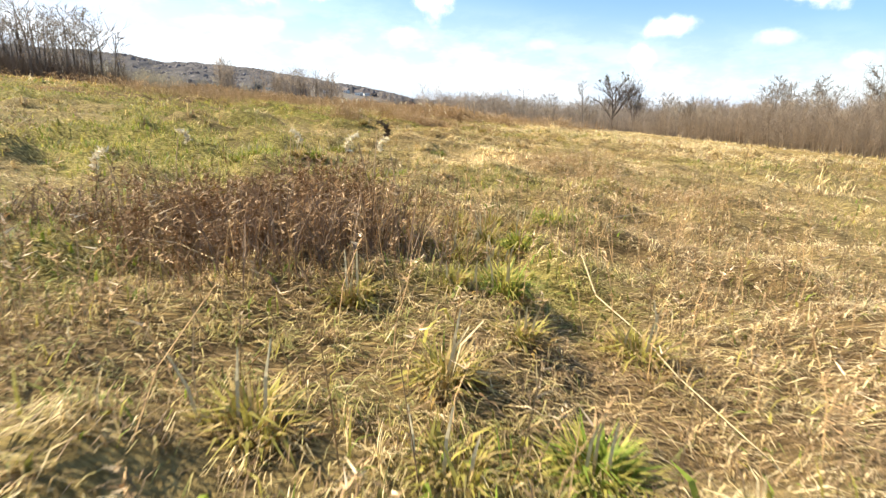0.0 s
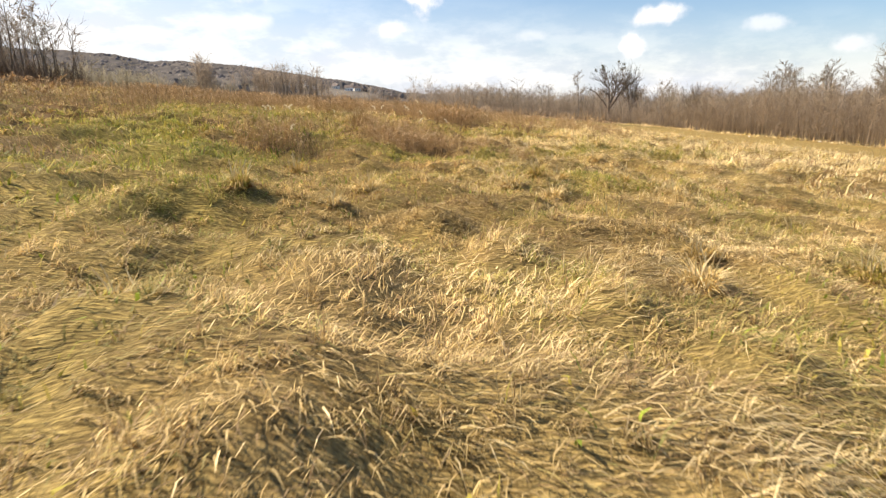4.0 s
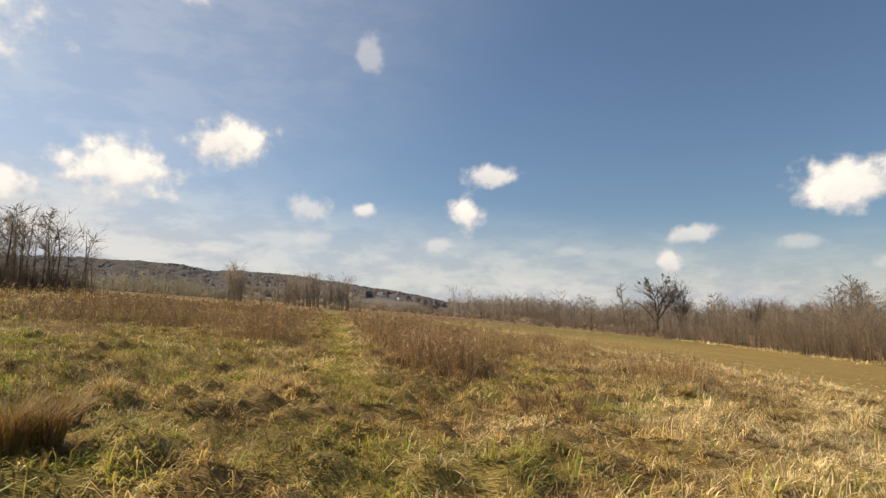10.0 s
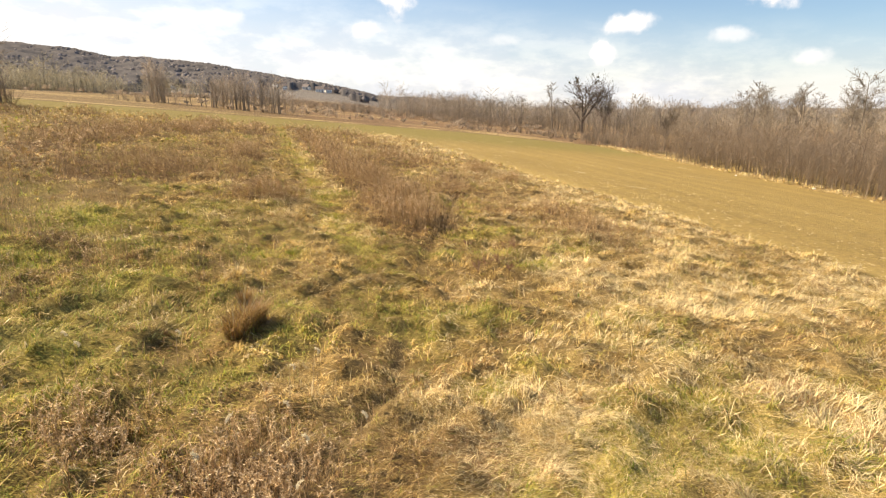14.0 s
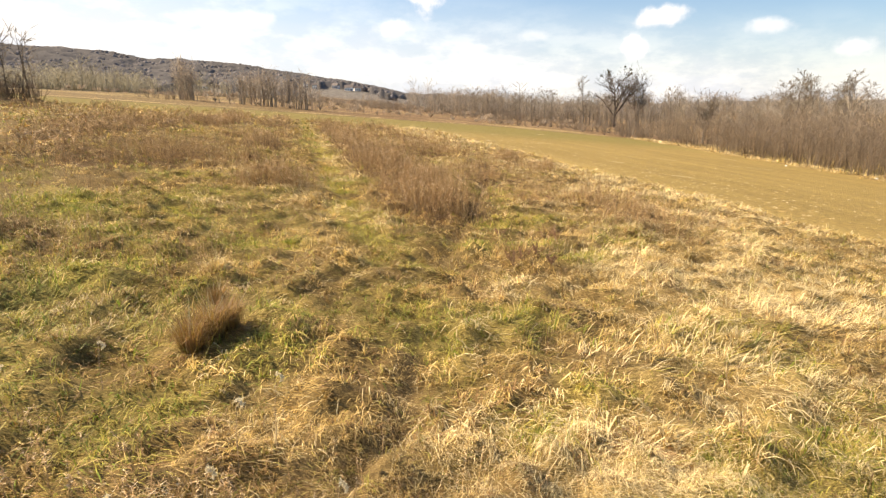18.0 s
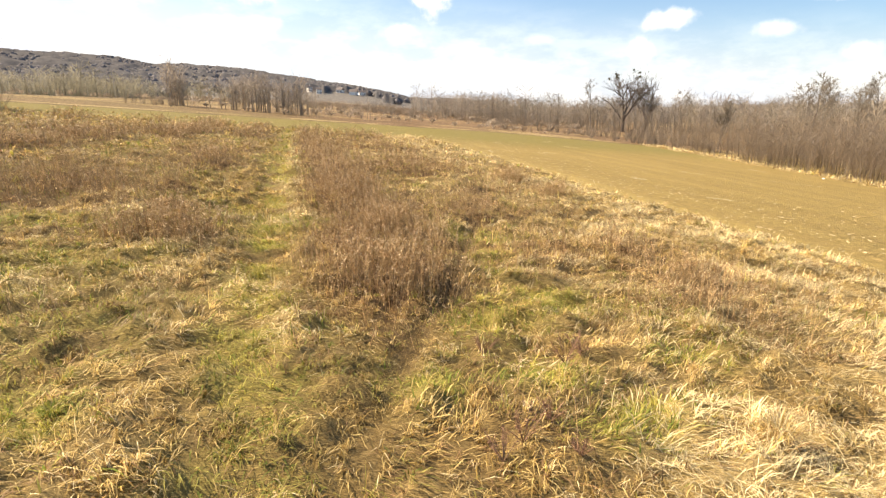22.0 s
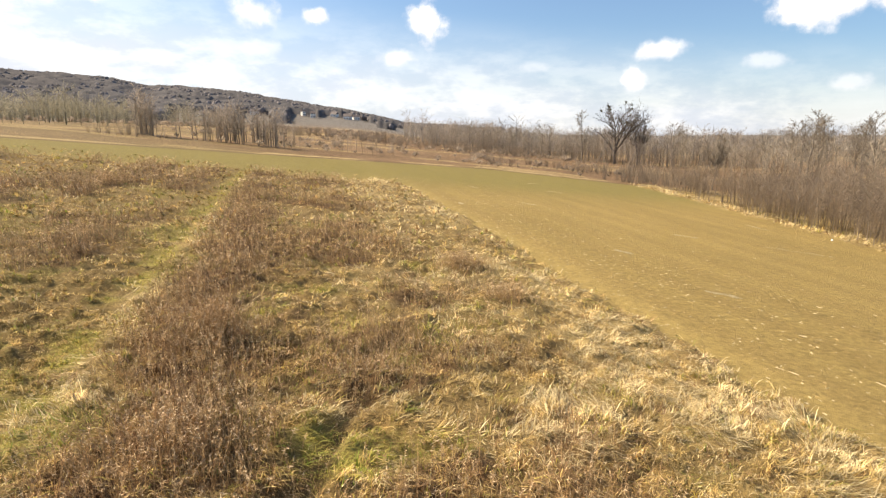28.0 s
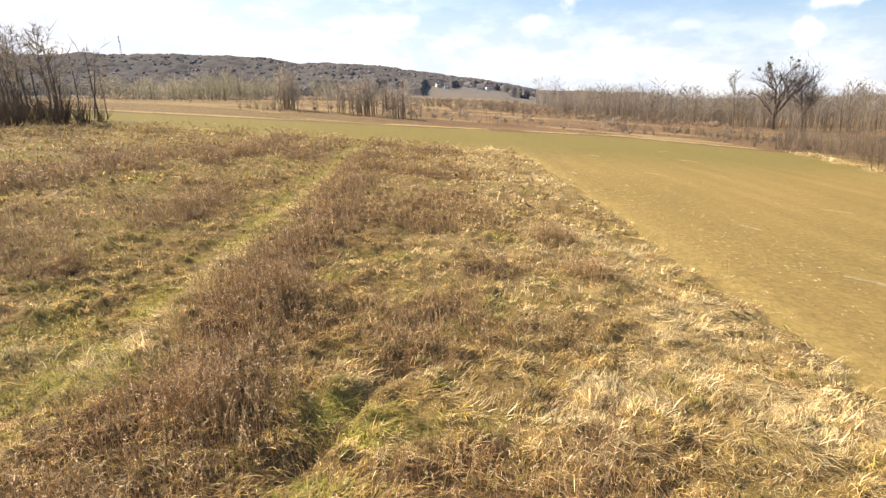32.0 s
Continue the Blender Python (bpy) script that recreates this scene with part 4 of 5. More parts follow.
def far_tree(r, twigs=5):
    """A bare tree of unit height for the middle distance: stem, limbs and slivers of twigs."""
    pieces = [tube([(0, 0, -0.03), (r.normal(0, 0.012), r.normal(0, 0.012), 0.5), (r.normal(0, 0.03), r.normal(0, 0.03), 0.98)], [0.014, 0.009, 0.002])]
    for i in range(16):
        h = 0.2 + 0.75 * (i + r.random()) / 16
        a = r.uniform(0, 6.28)
        ln = 0.26 * (0.4 + 0.6 * math.sin(math.pi * (h - 0.05))) * r.uniform(0.7, 1.2)
        d = np.array([math.cos(a) * 0.75, math.sin(a) * 0.75, r.uniform(0.5, 1.0)])
        b = np.array([0, 0, h])
        e = b + d * ln
        pieces.append((np.array([b + (0.004, 0, 0), b - (0.004, 0.002, 0), e]), np.array([[0, 1, 2]])))
        for _ in range(twigs):
            c = b + d * ln * r.uniform(0.25, 1.0)
            t = c + (d * 0.7 + r.normal(0, 0.4, 3)) * ln * r.uniform(0.35, 0.8)
            s = np.cross(t - c, r.normal(size=3))
            s = s / np.linalg.norm(s) * 0.0045
            pieces.append((np.array([c - s, c + s, t]), np.array([[0, 1, 2]])))
    v, f = weld(pieces)
    return v, f, np.tile(np.array([0.36, 0.325, 0.28]), (len(v), 1)) * r.uniform(0.85, 1.15, (len(v), 1))


def shrub(r, stems=12):
    """A bare many-stemmed bush of unit height."""
    pieces = []
    for _ in range(stems):
        a, lean = r.uniform(0, 6.28), r.uniform(0.05, 0.55)
        d = np.array([math.cos(a) * lean, math.sin(a) * lean, 1.0]) * r.uniform(0.6, 1.0)
        b = np.array([math.cos(a), math.sin(a), 0]) * 0.06
        pieces.append(tube([b - (0, 0, 0.03), b + d * 0.5, b + d], [0.006, 0.004, 0.0012]))
        for _ in range(7):
            q, e = r.uniform(0.15, 0.95), r.uniform(0, 6.28)
            p = b + d * q
            t = p + np.array([math.cos(e) * 0.5, math.sin(e) * 0.5, r.uniform(0.3, 0.9)]) * r.uniform(0.12, 0.3)
            pieces.append((np.array([p + (0.0028, 0, 0), p - (0.0028, 0.002, 0), t]), np.array([[0, 1, 2]])))
    v, f = weld(pieces)
    return v, f, np.tile(np.array([0.33, 0.28, 0.225]), (len(v), 1)) * r.uniform(0.85, 1.15, (len(v), 1))


SHRUBS = [shrub(tr) for _ in range(5)]
SAPLINGS = [sapling(tr) for _ in range(6)]
def far_crown(r):
    """A forest tree on a far hill, unit height: a lumpy hollow crown with twigs standing out of it."""
    seg, rings = 7, ((0.18, 0.22), (0.42, 0.36), (0.7, 0.30), (0.88, 0.15))
    v = [(math.cos(6.283 * (i + 0.5 * (k % 2)) / seg) * q * r.uniform(0.75, 1.25), math.sin(6.283 * (i + 0.5 * (k % 2)) / seg) * q * r.uniform(0.75, 1.25), z * r.uniform(0.9, 1.1)) for k, (z, q) in enumerate(rings) for i in range(seg)]
    v.append((r.normal(0, 0.03), r.normal(0, 0.03), 0.97))
    f = []
    for k in range(len(rings) - 1):
        for i in range(seg):
            a, b = k * seg + i, k * seg + (i + 1) % seg
            f += [(a, b, b + seg), (a, b + seg, a + seg)]
    f += [((len(rings) - 1) * seg + i, (len(rings) - 1) * seg + (i + 1) % seg, len(v) - 1) for i in range(seg)]
    pieces = [(np.array(v), np.array(f))]
    for _ in range(9):
        a, e = r.uniform(0, 6.28), r.uniform(0.3, 1.0)
        b = np.array([math.cos(a) * 0.2, math.sin(a) * 0.2, 0.4 + 0.4 * e])
        t = b + np.array([math.cos(a) * 0.2 * (1.2 - e), math.sin(a) * 0.2 * (1.2 - e), 0.1 + 0.2 * e]) * r.uniform(0.8, 1.3)
        s = np.array([-math.sin(a), math.cos(a), 0]) * 0.02
        pieces.append((np.array([b - s, b + s, t]), np.array([[0, 1, 2]])))
    v, f = weld(pieces)
    return v, f, np.tile(np.array([0.27, 0.25, 0.24]), (len(v), 1))


MISTS = [far_crown(tr) for _ in range(6)]
TREES = [far_tree(tr) for _ in range(6)]
FINE = [brush(tr, 34, 0.42) for _ in range(5)]


def wood_of(name, label, kinds, x, y, height, width, tone=(1, 1, 1), tilt=0.03, look_=None):
    v, f, t = strew(kinds, x, y, land(x, y) - 0.1, (height, width), tr, tilt)
    return tagged(from_arrays(name, v, f, look_ or TWIG, t * np.array(tone), smooth=look_ is not None), label, "woodland", kind="stuff")


# young birch and willow saplings beside the crop
n_ = 2100
sx = 33.5 + tr.random(n_) ** 1.5 * 40
sy = tr.uniform(18, 96, n_)
k_ = (vnoise(sx, sy, 6, 2) > 0.22) & ~((sy > 66) & (sx < 37) & (tr.random(n_) < 0.8))
sx, sy = sx[k_] + 1.5 * vnoise(sx[k_], sy[k_], 7, 4), sy[k_]
sh = tr.uniform(2.9, 6.2, len(sx)) * (0.62 + 0.8 * vnoise(sx, sy, 9, 5)) * (0.75 + 0.25 * step(sx, 34, 40))
wood_of("sapling_wood", "dense grey-brown leafless saplings along the crop field", SAPLINGS, sx, sy, sh, sh * 1.15, tilt=0.09)
# shrub belts in the wet meadows beyond the crop
belts = [(-62, -50, 96, 110, 40, 1.5, 3.0), (10, 34, 118, 145, 140, 1.5, 3.2), (30, 62, 92, 150, 260, 2.0, 4.5), (-20, 30, 180, 230, 150, 2.0, 4.0), (-58, -8, 205, 250, 200, 3.0, 5.0), (-170, -60, 240, 330, 120, 2.0, 4.0), (14, 112, 205, 240, 330, 1.8, 4.0)]
groves = [(-59, -31, 105, 120, 340, 4.5, 7.6), (-30, -8, 112, 124, 30, 2.0, 4.0), (-10, 70, 232, 320, 800, 6.0, 11.0), (60, 140, 200, 262, 420, 7.0, 12.0)]


def in_rows(rows_, cut):
    out = [[], [], []]
    for x0, x1, y0, y1, n_, h0, h1 in rows_:
        xs, ys = tr.uniform(x0, x1, n_), tr.uniform(y0, y1, n_)
        k_ = vnoise(xs, ys, 9, 6) > cut
        for o, a_ in zip(out, (xs[k_], ys[k_], tr.uniform(h0, h1, k_.sum()) * (0.62 + 0.75 * vnoise(xs[k_], ys[k_], 13, 2)))):
            o.append(a_)
    return map(np.concatenate, out)


bx, by, bh = in_rows(belts, 0.35)
wood_of("shrub_belt", "leafless brown shrubs in rows across the wet meadow", SHRUBS, bx, by, bh, bh * 1.0, (1.0, 0.96, 0.92))
bx, by, bh = in_rows(groves, 0.25)
wood_of("alder_grove", "thin leafless grey-brown trees standing in rows", TREES, bx, by, bh, bh * 1.05, (0.95, 0.9, 0.86))
bx, by, bh = in_rows([(-260, -150, 255, 330, 380, 8.0, 14.0), (-150, -110, 265, 330, 90, 5.0, 9.0), (-135, -80, 105, 150, 120, 3.0, 6.5)], 0.3)
wood_of("willow_grove", "pale greenish-grey leafless willows before the hill", TREES, bx, by, bh, bh * 1.4, (0.86, 0.88, 0.76))
# low scrub all over the wet meadows
qx, qy = tr.uniform(-200, 60, 1500), tr.uniform(100, 430, 1500)
k_ = (qy > 103 + 0.5 * np.minimum(qx, 0)) & (vnoise(qx, qy, 22, 3) > 0.42) & (qx < 30 + 0.1 * qy)
qx, qy = qx[k_], qy[k_]
qh = tr.uniform(0.6, 1.7, len(qx)) * (1 + qy / 300)
wood_of("meadow_scrub", "low brown scrub dotted over the wet meadow", FINE, qx, qy, qh, qh * 1.6, (0.85, 0.75, 0.63), 0.1)
# the far wood at eye level, right of the hill, and the wood behind the oaks
fx, fy = tr.uniform(-40, 330, 1900), tr.uniform(255, 520, 1900)
k_ = (np.degrees(np.arctan2(fx, fy)) > -4)
fx, fy = fx[k_], fy[k_]
fh = tr.uniform(7, 13, len(fx)) * (0.5 + 0.95 * vnoise(fx, fy, 24, 2))
wood_of("far_wood", "distant leafless woodland along the valley", TREES, fx, fy, fh, fh * 1.2, (0.95, 0.95, 0.97))
gx_, gy_ = tr.uniform(60, 190, 520), tr.uniform(60, 225, 520)
k_ = (gx_ > 72 + 0.05 * gy_)
gx_, gy_ = gx_[k_], gy_[k_]
gh = tr.uniform(7, 12, len(gx_))
wood_of("valley_wood", "leafless brown wood behind the saplings", TREES, gx_, gy_, gh, gh * 1.1, (1.15, 1.1, 1.0))
# the wooded hill
HOUSE_PLACES = [(-13.0, 690), (-13.9, 700), (-23.3, 620), (-24.2, 640), (-9.6, 720), (-8.8, 740), (-10.9, 735), (-18.5, 660)]


def wooded(x, y):
    """Where the hill's forest stands: above the valley, but for gardens and pasture below the houses."""
    k = land(x, y) - land(x * 0.3, y * 0.3) > 6 + 14 * vnoise(x, y, 60, 3)
    for az_, d_ in HOUSE_PLACES:
        ux, uy = math.sin(radians(az_)), math.cos(radians(az_))
        along, aside = x * ux + y * uy - d_, np.abs(x * uy - y * ux)
        k = k & ~((aside < 16) & (along < 12) & (along > -170))
    return k


# the closed roof of the forest, and the trees that stand out of it
ca_, cr_ = np.radians(np.linspace(-64, 6, 340)), np.arange(480, 1004, 5.0)
CA, CR = (a.ravel() for a in np.meshgrid(ca_, cr_))
hx, hy = CR * np.sin(CA), CR * np.cos(CA)
hz = land(hx, hy) + np.where(wooded(hx, hy), 6.5 + 4.0 * (vnoise(hx, hy, 10, 1) - 0.5) + 2.2 * (vnoise(hx, hy, 5, 2) - 0.5), -3.0)
ni_ = np.arange(len(CA)).reshape(len(cr_), len(ca_))
roof_ = np.stack([ni_[:-1, :-1], ni_[1:, :-1], ni_[1:, 1:], ni_[:-1, 1:]], -1).reshape(-1, 4)
stand_ = np.array([0.112, 0.106, 0.104]) * (0.8 + 0.25 * fbm(hx, hy, 60, 4) + 0.25 * fbm(hx, hy, 16, 5))[:, None]
tagged(from_arrays("hill_forest", np.stack([hx, hy, hz], -1), roof_, CANOPY, stand_, smooth=True), "grey-brown leafless forest covering the long hill", "woodland", kind="stuff")
ha, hr = np.radians(tr.uniform(-62, 6, 5200)), tr.uniform(480, 990, 5200)
hx, hy = hr * np.sin(ha), hr * np.cos(ha)
k_ = wooded(hx, hy)
hx, hy = hx[k_], hy[k_]
hh = tr.uniform(6.5, 9.0, len(hx))
wood_of("hill_wood", "taller bare trees in the forest on the hill", MISTS, hx, hy, hh, hh * 1.3, (0.62, 0.62, 0.64), look_=CANOPY)
print("plants woods", sum(len(o.data.polygons) for o in scene.objects if o.type == "MESH"))

# the clump of trees at the meadow's left corner
CLUMP = [(-47, 49, 9.0), (-50, 47, 8.0), (-53, 50, 9.5), (-56, 46, 8.5), (-60, 47, 9.0), (-63, 43, 8.0), (-66, 45, 9.5), (-70, 41, 8.5), (-74, 44, 9.0), (-79, 40, 9.5)]
for i, (tx, ty, h) in enumerate(CLUMP):
    tx = tx - 5
    t_ = copy_thing(poplar if i % 3 else ash, pose(tx, ty, float(land(tx, ty)), 0, 0, tr.uniform(0, 360)))
    t_.scale = (h / (20.0 if i % 3 else 16.0),) * 3
    tagged(t_, "thin leafless tree in a clump at the meadow corner", group="corner trees")
cx, cy = tr.uniform(-92, -49.5, 190), tr.uniform(32, 56, 190)
ch = tr.uniform(5.0, 9.0, 190)
wood_of("corner_trees", "close-set thin bare trees at the meadow corner", TREES, cx, cy, ch, ch * 1.0, (0.52, 0.5, 0.5), 0.05)
cx, cy = tr.uniform(-88, -47.5, 520), tr.uniform(31, 56, 520)
k_ = cy < 53 - (cx + 49) * 0.08
cx, cy = cx[k_], cy[k_]
ch = tr.uniform(1.8, 3.6, len(cx))
wood_of("bramble_thicket", "dense dark brown thicket under the corner trees", SHRUBS, cx, cy, ch, ch * 1.5, (0.5, 0.45, 0.43), 0.1)

# ---- single plants and litter along the way ----
def lift(x, y):
    return float(ground_z(np.array([x]), np.array([y]))[0])


MANY = {"leaf_tuft", "matted_foot", "seed_head", "seed_cluster", "straw", "fringe", "stem_mass"}


def child(parent, name, v, f, material, tones, label=""):
    ob = from_arrays(name, v, f, material, tones)
    ob.parent = parent
    if name in MANY:
        tagged(ob, kind="stuff")
    if label:
        tagged(ob, label)
    return ob


def thing_at(name, x, y, label, category, group=""):
    ob = new(name)
    ob.matrix_basis = pose(x, y, lift(x, y))
    return tagged(ob, label, category, group)


fr = np.random.default_rng(5)


def tussock(x, y, height, spread, label, tone_a=OCHRE, tone_b=STRAW, blades=420, group="grass tussocks", slack=1.0):
    """A standing grass tussock: drooping blades, stiff stalks and a matted foot."""
    t = thing_at("grass_tussock", x, y, label, "grass tussock", group)
    n = blades
    a, q = fr.uniform(0, 6.28, n), np.sqrt(fr.random(n)) * spread * 0.5
    lean = fr.uniform(0.05, 0.5, n) * (0.4 + 0.6 * slack) if slack < 1 else fr.uniform(0.12, 0.95, n)
    tone = np.where(fr.random((n, 1)) < 0.55, tone_a, tone_b) * fr.uniform(0.6, 1.2, (n, 1))
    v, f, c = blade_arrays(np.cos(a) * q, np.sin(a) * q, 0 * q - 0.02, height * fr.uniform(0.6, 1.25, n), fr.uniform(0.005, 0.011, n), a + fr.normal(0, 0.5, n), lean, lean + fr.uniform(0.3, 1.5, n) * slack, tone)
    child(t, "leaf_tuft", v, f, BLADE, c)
    n = blades // 2
    a, q = fr.uniform(0, 6.28, n), fr.uniform(0.2, 0.9, n) * spread
    v, f, c = blade_arrays(np.cos(a) * q, np.sin(a) * q, 0 * q - 0.01, height * fr.uniform(0.3, 0.7, n), fr.uniform(0.006, 0.012, n), a + fr.normal(0, 0.6, n), fr.uniform(0.9, 1.4, n), fr.uniform(1.5, 2.0, n), np.where(fr.random((n, 1)) < 0.5, BROWN, OCHRE) * fr.uniform(0.7, 1.2, (n, 1)))
    child(t, "matted_foot", v, f, BLADE, c)
    for _ in range(7 if height > 0.17 else 3):
        b, e = fr.normal(0, spread * 0.25, 2), fr.normal(0, 0.25, 2)
        h = height * fr.uniform(0.8, 1.3)
        v, f = tube([(b[0], b[1], -0.02), (b[0] + e[0] * h * 0.4, b[1] + e[1] * h * 0.4, h * 0.6), (b[0] + e[0] * h, b[1] + e[1] * h, h)], [0.005, 0.004, 0.002])
        child(t, "stalk", v, f, STALK, np.tile(PALE * 0.7, (len(v), 1)))
    return t


for tx, ty, h, s in [(-6.42, -6.42, 0.5, 0.26), (-6.33, -6.05, 0.62, 0.24), (-6.7, -4.9, 0.4, 0.16), (-6.25, -5.75, 0.5, 0.24)]:
    tussock(tx, ty, h, s, "tall brown dead grass tussock in flattened meadow grass", OCHRE * 0.72, BROWN * 1.1, 460, slack=0.75)
for tx, ty, h, s in [(-7.25, -3.6, 0.34, 0.22), (-1.25, -7.55, 0.2, 0.16), (0.15, -4.6, 0.3, 0.28), (0.75, -5.1, 0.26, 0.25), (1.1, -1.0, 0.32, 0.3), (1.7, 2.2, 0.3, 0.3), (5.0, 5.6, 0.35, 0.3), (-2.6, -13.0, 0.2, 0.14), (2.2, 10.5, 0.3, 0.32), (-4.4, -20.8, 0.16, 0.12), (-2.4, -19.8, 0.17, 0.13), (-3.0, -18.6, 0.18, 0.14), (-1.6, -11.7, 0.2, 0.16), (-3.2, -15.9, 0.17, 0.14), (-4.9, -16.4, 0.18, 0.16)]:
    tussock(tx, ty, h, s, "straw-coloured grass tussock on the open meadow", STRAW, PALE, 300)
for tx, ty, h, s in [(-5.35, -23.35, 0.12, 0.12), (-5.15, -23.55, 0.13, 0.1), (-5.75, -22.9, 0.13, 0.13), (-5.55, -23.8, 0.11, 0.1), (-4.65, -23.7, 0.1, 0.08), (-5.0, -22.6, 0.12, 0.1), (-3.68, -25.5, 0.13, 0.13), (-3.85, -26.3, 0.14, 0.12), (-3.45, -25.0, 0.12, 0.12), (-3.75, -27.2, 0.12, 0.1), (-6.6, -1.4, 0.16, 0.2), (-5.7, -23.5, 0.13, 0.12), (-6.9, -19.8, 0.14, 0.18), (-5.2, -24.6, 0.12, 0.12), (-5.9, -5.2, 0.18, 0.22)]:
    tussock(tx, ty, h, s, "fresh green grass tussock among dry grass", LIME, GREEN * 1.1, 300)
for k in range(22):
    tx, ty = -3.98 + fr.normal(0, 0.2), -27.35 + 2.6 * fr.random()
    tussock(tx, ty, fr.uniform(0.08, 0.14), fr.uniform(0.08, 0.14), "low yellow-green grass tussock in a strip of fresh grass", LIME * 0.85, STRAW * 0.8, 170)


for k in range(30):
    tx, ty = -5.75 + 1.7 * fr.random(), -24.1 + 3.4 * fr.random()
    tones = ((LIME * 0.85, GREEN * 1.15), (STRAW * 0.9, LIME * 0.85), (STRAW, PALE * 0.85))[k % 3]
    tussock(tx, ty, fr.uniform(0.08, 0.13), fr.uniform(0.12, 0.2), ("green grass tussock in a hummocky part of the meadow", "half-green grass tussock in a hummocky part of the meadow", "dry grass tussock in a hummocky part of the meadow")[k % 3], *tones, 200, "hummock tussocks")
for k in range(26):
    tx, ty = -6.4 + 5.2 * fr.random(), -20.5 + 9.0 * fr.random()
    tussock(tx, ty, fr.uniform(0.1, 0.2), fr.uniform(0.1, 0.16), "drooping straw-coloured tussock in matted grass", STRAW * 0.85, (OCHRE, LIME * 0.8, PALE * 0.85)[k % 3], 220, "meadow tussocks")


def thicket(x, y, radius, stems, height, label, width=0.8, kinds=None, gaps=0.25):
    """A loose patch of dead goldenrod, uneven in outline, with leaning stems round it."""
    t = thing_at("goldenrod_thicket", x, y, label, "weeds", "goldenrod thickets")
    for name, n, spread, h0, h1 in (("stem_mass", stems, 0.48, 0.5, 1.1), ("fringe", stems // 3, 0.85, 0.3, 0.75)):
        px, py = fr.normal(0, radius * spread, n), fr.normal(0, radius * spread, n)
        k = np.hypot(px, py) < radius * 1.7
        k &= vnoise(px + x, py + y, 0.45, 5) > gaps
        px, py = px[k], py[k]
        h = height * fr.uniform(h0, h1, len(px)) * (0.75 + 0.5 * vnoise(px + x, py + y, 0.6, 2))
        v, f, c = strew(kinds or RODS, px, py, ground_z(px + x, py + y) - lift(x, y) - 0.02, (h, np.full(len(px), width)), fr, 0.11)
        child(t, name, v, f, STALK, c)
    return t


def bare_stem(r):
    """An upright dead stem of unit height with a few short side twigs."""
    e = r.normal(0, 0.1, 2)
    pieces = [tube([(0, 0, 0), (e[0] * 0.4, e[1] * 0.4, 0.55), (e[0], e[1], 1.0)], [0.006, 0.005, 0.002])]
    for _ in range(5):
        q, a = r.uniform(0.3, 0.95), r.uniform(0, 6.28)
        b = np.array([e[0] * q, e[1] * q, q])
        d = np.array([math.cos(a) * 0.12, math.sin(a) * 0.12, 0.16]) * r.uniform(0.5, 1.2)
        pieces.append((np.array([b + (0.003, 0, 0), b - (0.003, 0.003, 0), b + d]), np.array([[0, 1, 2]])))
    v, f = weld(pieces)
    return v, f, np.tile(np.array([0.25, 0.17, 0.11]), (len(v), 1)) * r.uniform(0.7, 1.25)


STEMS = [bare_stem(fr) for _ in range(8)] + [rod_plant(fr, 1.0, head=False) for _ in range(3)]
thicket(-4.8, -25.75, 0.55, 1200, 0.36, "dense red-brown goldenrod thicket beside fresh grass", 0.42, [(v, f, t * np.array([0.62, 0.55, 0.5])) for v, f, t in RODS], 0.0)
thicket(-4.66, -25.95, 0.42, 800, 0.3, "dense thicket of upright grey-brown dead stems beside fresh grass", 0.5, STEMS, 0.0)
thicket(-2.75, -26.9, 0.12, 40, 0.26, "few upright thin dead stems in straw", 0.5, STEMS)
thicket(-5.9, -25.6, 0.5, 200, 0.15, "loose patch of upright grey-brown dead stems", 0.5, STEMS)
for args in [(-4.45, -10.9, 0.75, 320, 0.4, "low dead goldenrod patch above a dark furrow", 0.6), (-5.2, -9.9, 0.8, 420, 0.46, "brown dead weeds with pale seed heads beside a dark furrow", 0.6), (-4.95, -11.3, 0.6, 300, 0.4, "brown dead weeds beside a dark furrow", 0.55), (-2.7, -21.4, 0.75, 420, 0.2, "low red-brown dead weeds in flattened straw", 0.4), (-2.1, -23.0, 0.8, 300, 0.2, "low red-brown dead weeds in flattened straw", 0.4), (-3.6, -11.5, 0.45, 90, 0.3, "loose upright dead stems in matted grass", 0.5), (-2.95, -12.1, 0.3, 120, 0.22, "small red-brown dead weed patch in short grass", 0.45),
             (-7.2, -9.2, 0.7, 200, 0.42, "pale dead weed patch in the greener meadow", 0.7), (-6.7, -12.9, 0.6, 240, 0.4, "grey-brown dead weed patch with pale seed heads", 0.6), (-3.75, 4.2, 1.25, 420, 1.0, "tall red-brown goldenrod thicket in the meadow strip", 1.0),
             (-5.6, 12.6, 1.2, 420, 0.85, "dark goldenrod thicket beside the mown lane", 1.1), (-1.6, 11.8, 0.7, 160, 0.5, "small dark goldenrod thicket in straw", 1.0), (-4.0, 8.3, 1.1, 420, 0.9, "brown goldenrod thicket beside a green patch", 1.0),
             (0.9, 22.5, 1.0, 240, 0.7, "brown goldenrod thicket near the crop edge", 1.3), (2.2, 18.5, 0.9, 220, 0.65, "brown goldenrod thicket near the crop edge", 1.2), (-9.0, 6.0, 1.3, 380, 0.8, "grey-brown goldenrod thicket beside the mown lane", 1.1)]:
    thicket(*args)


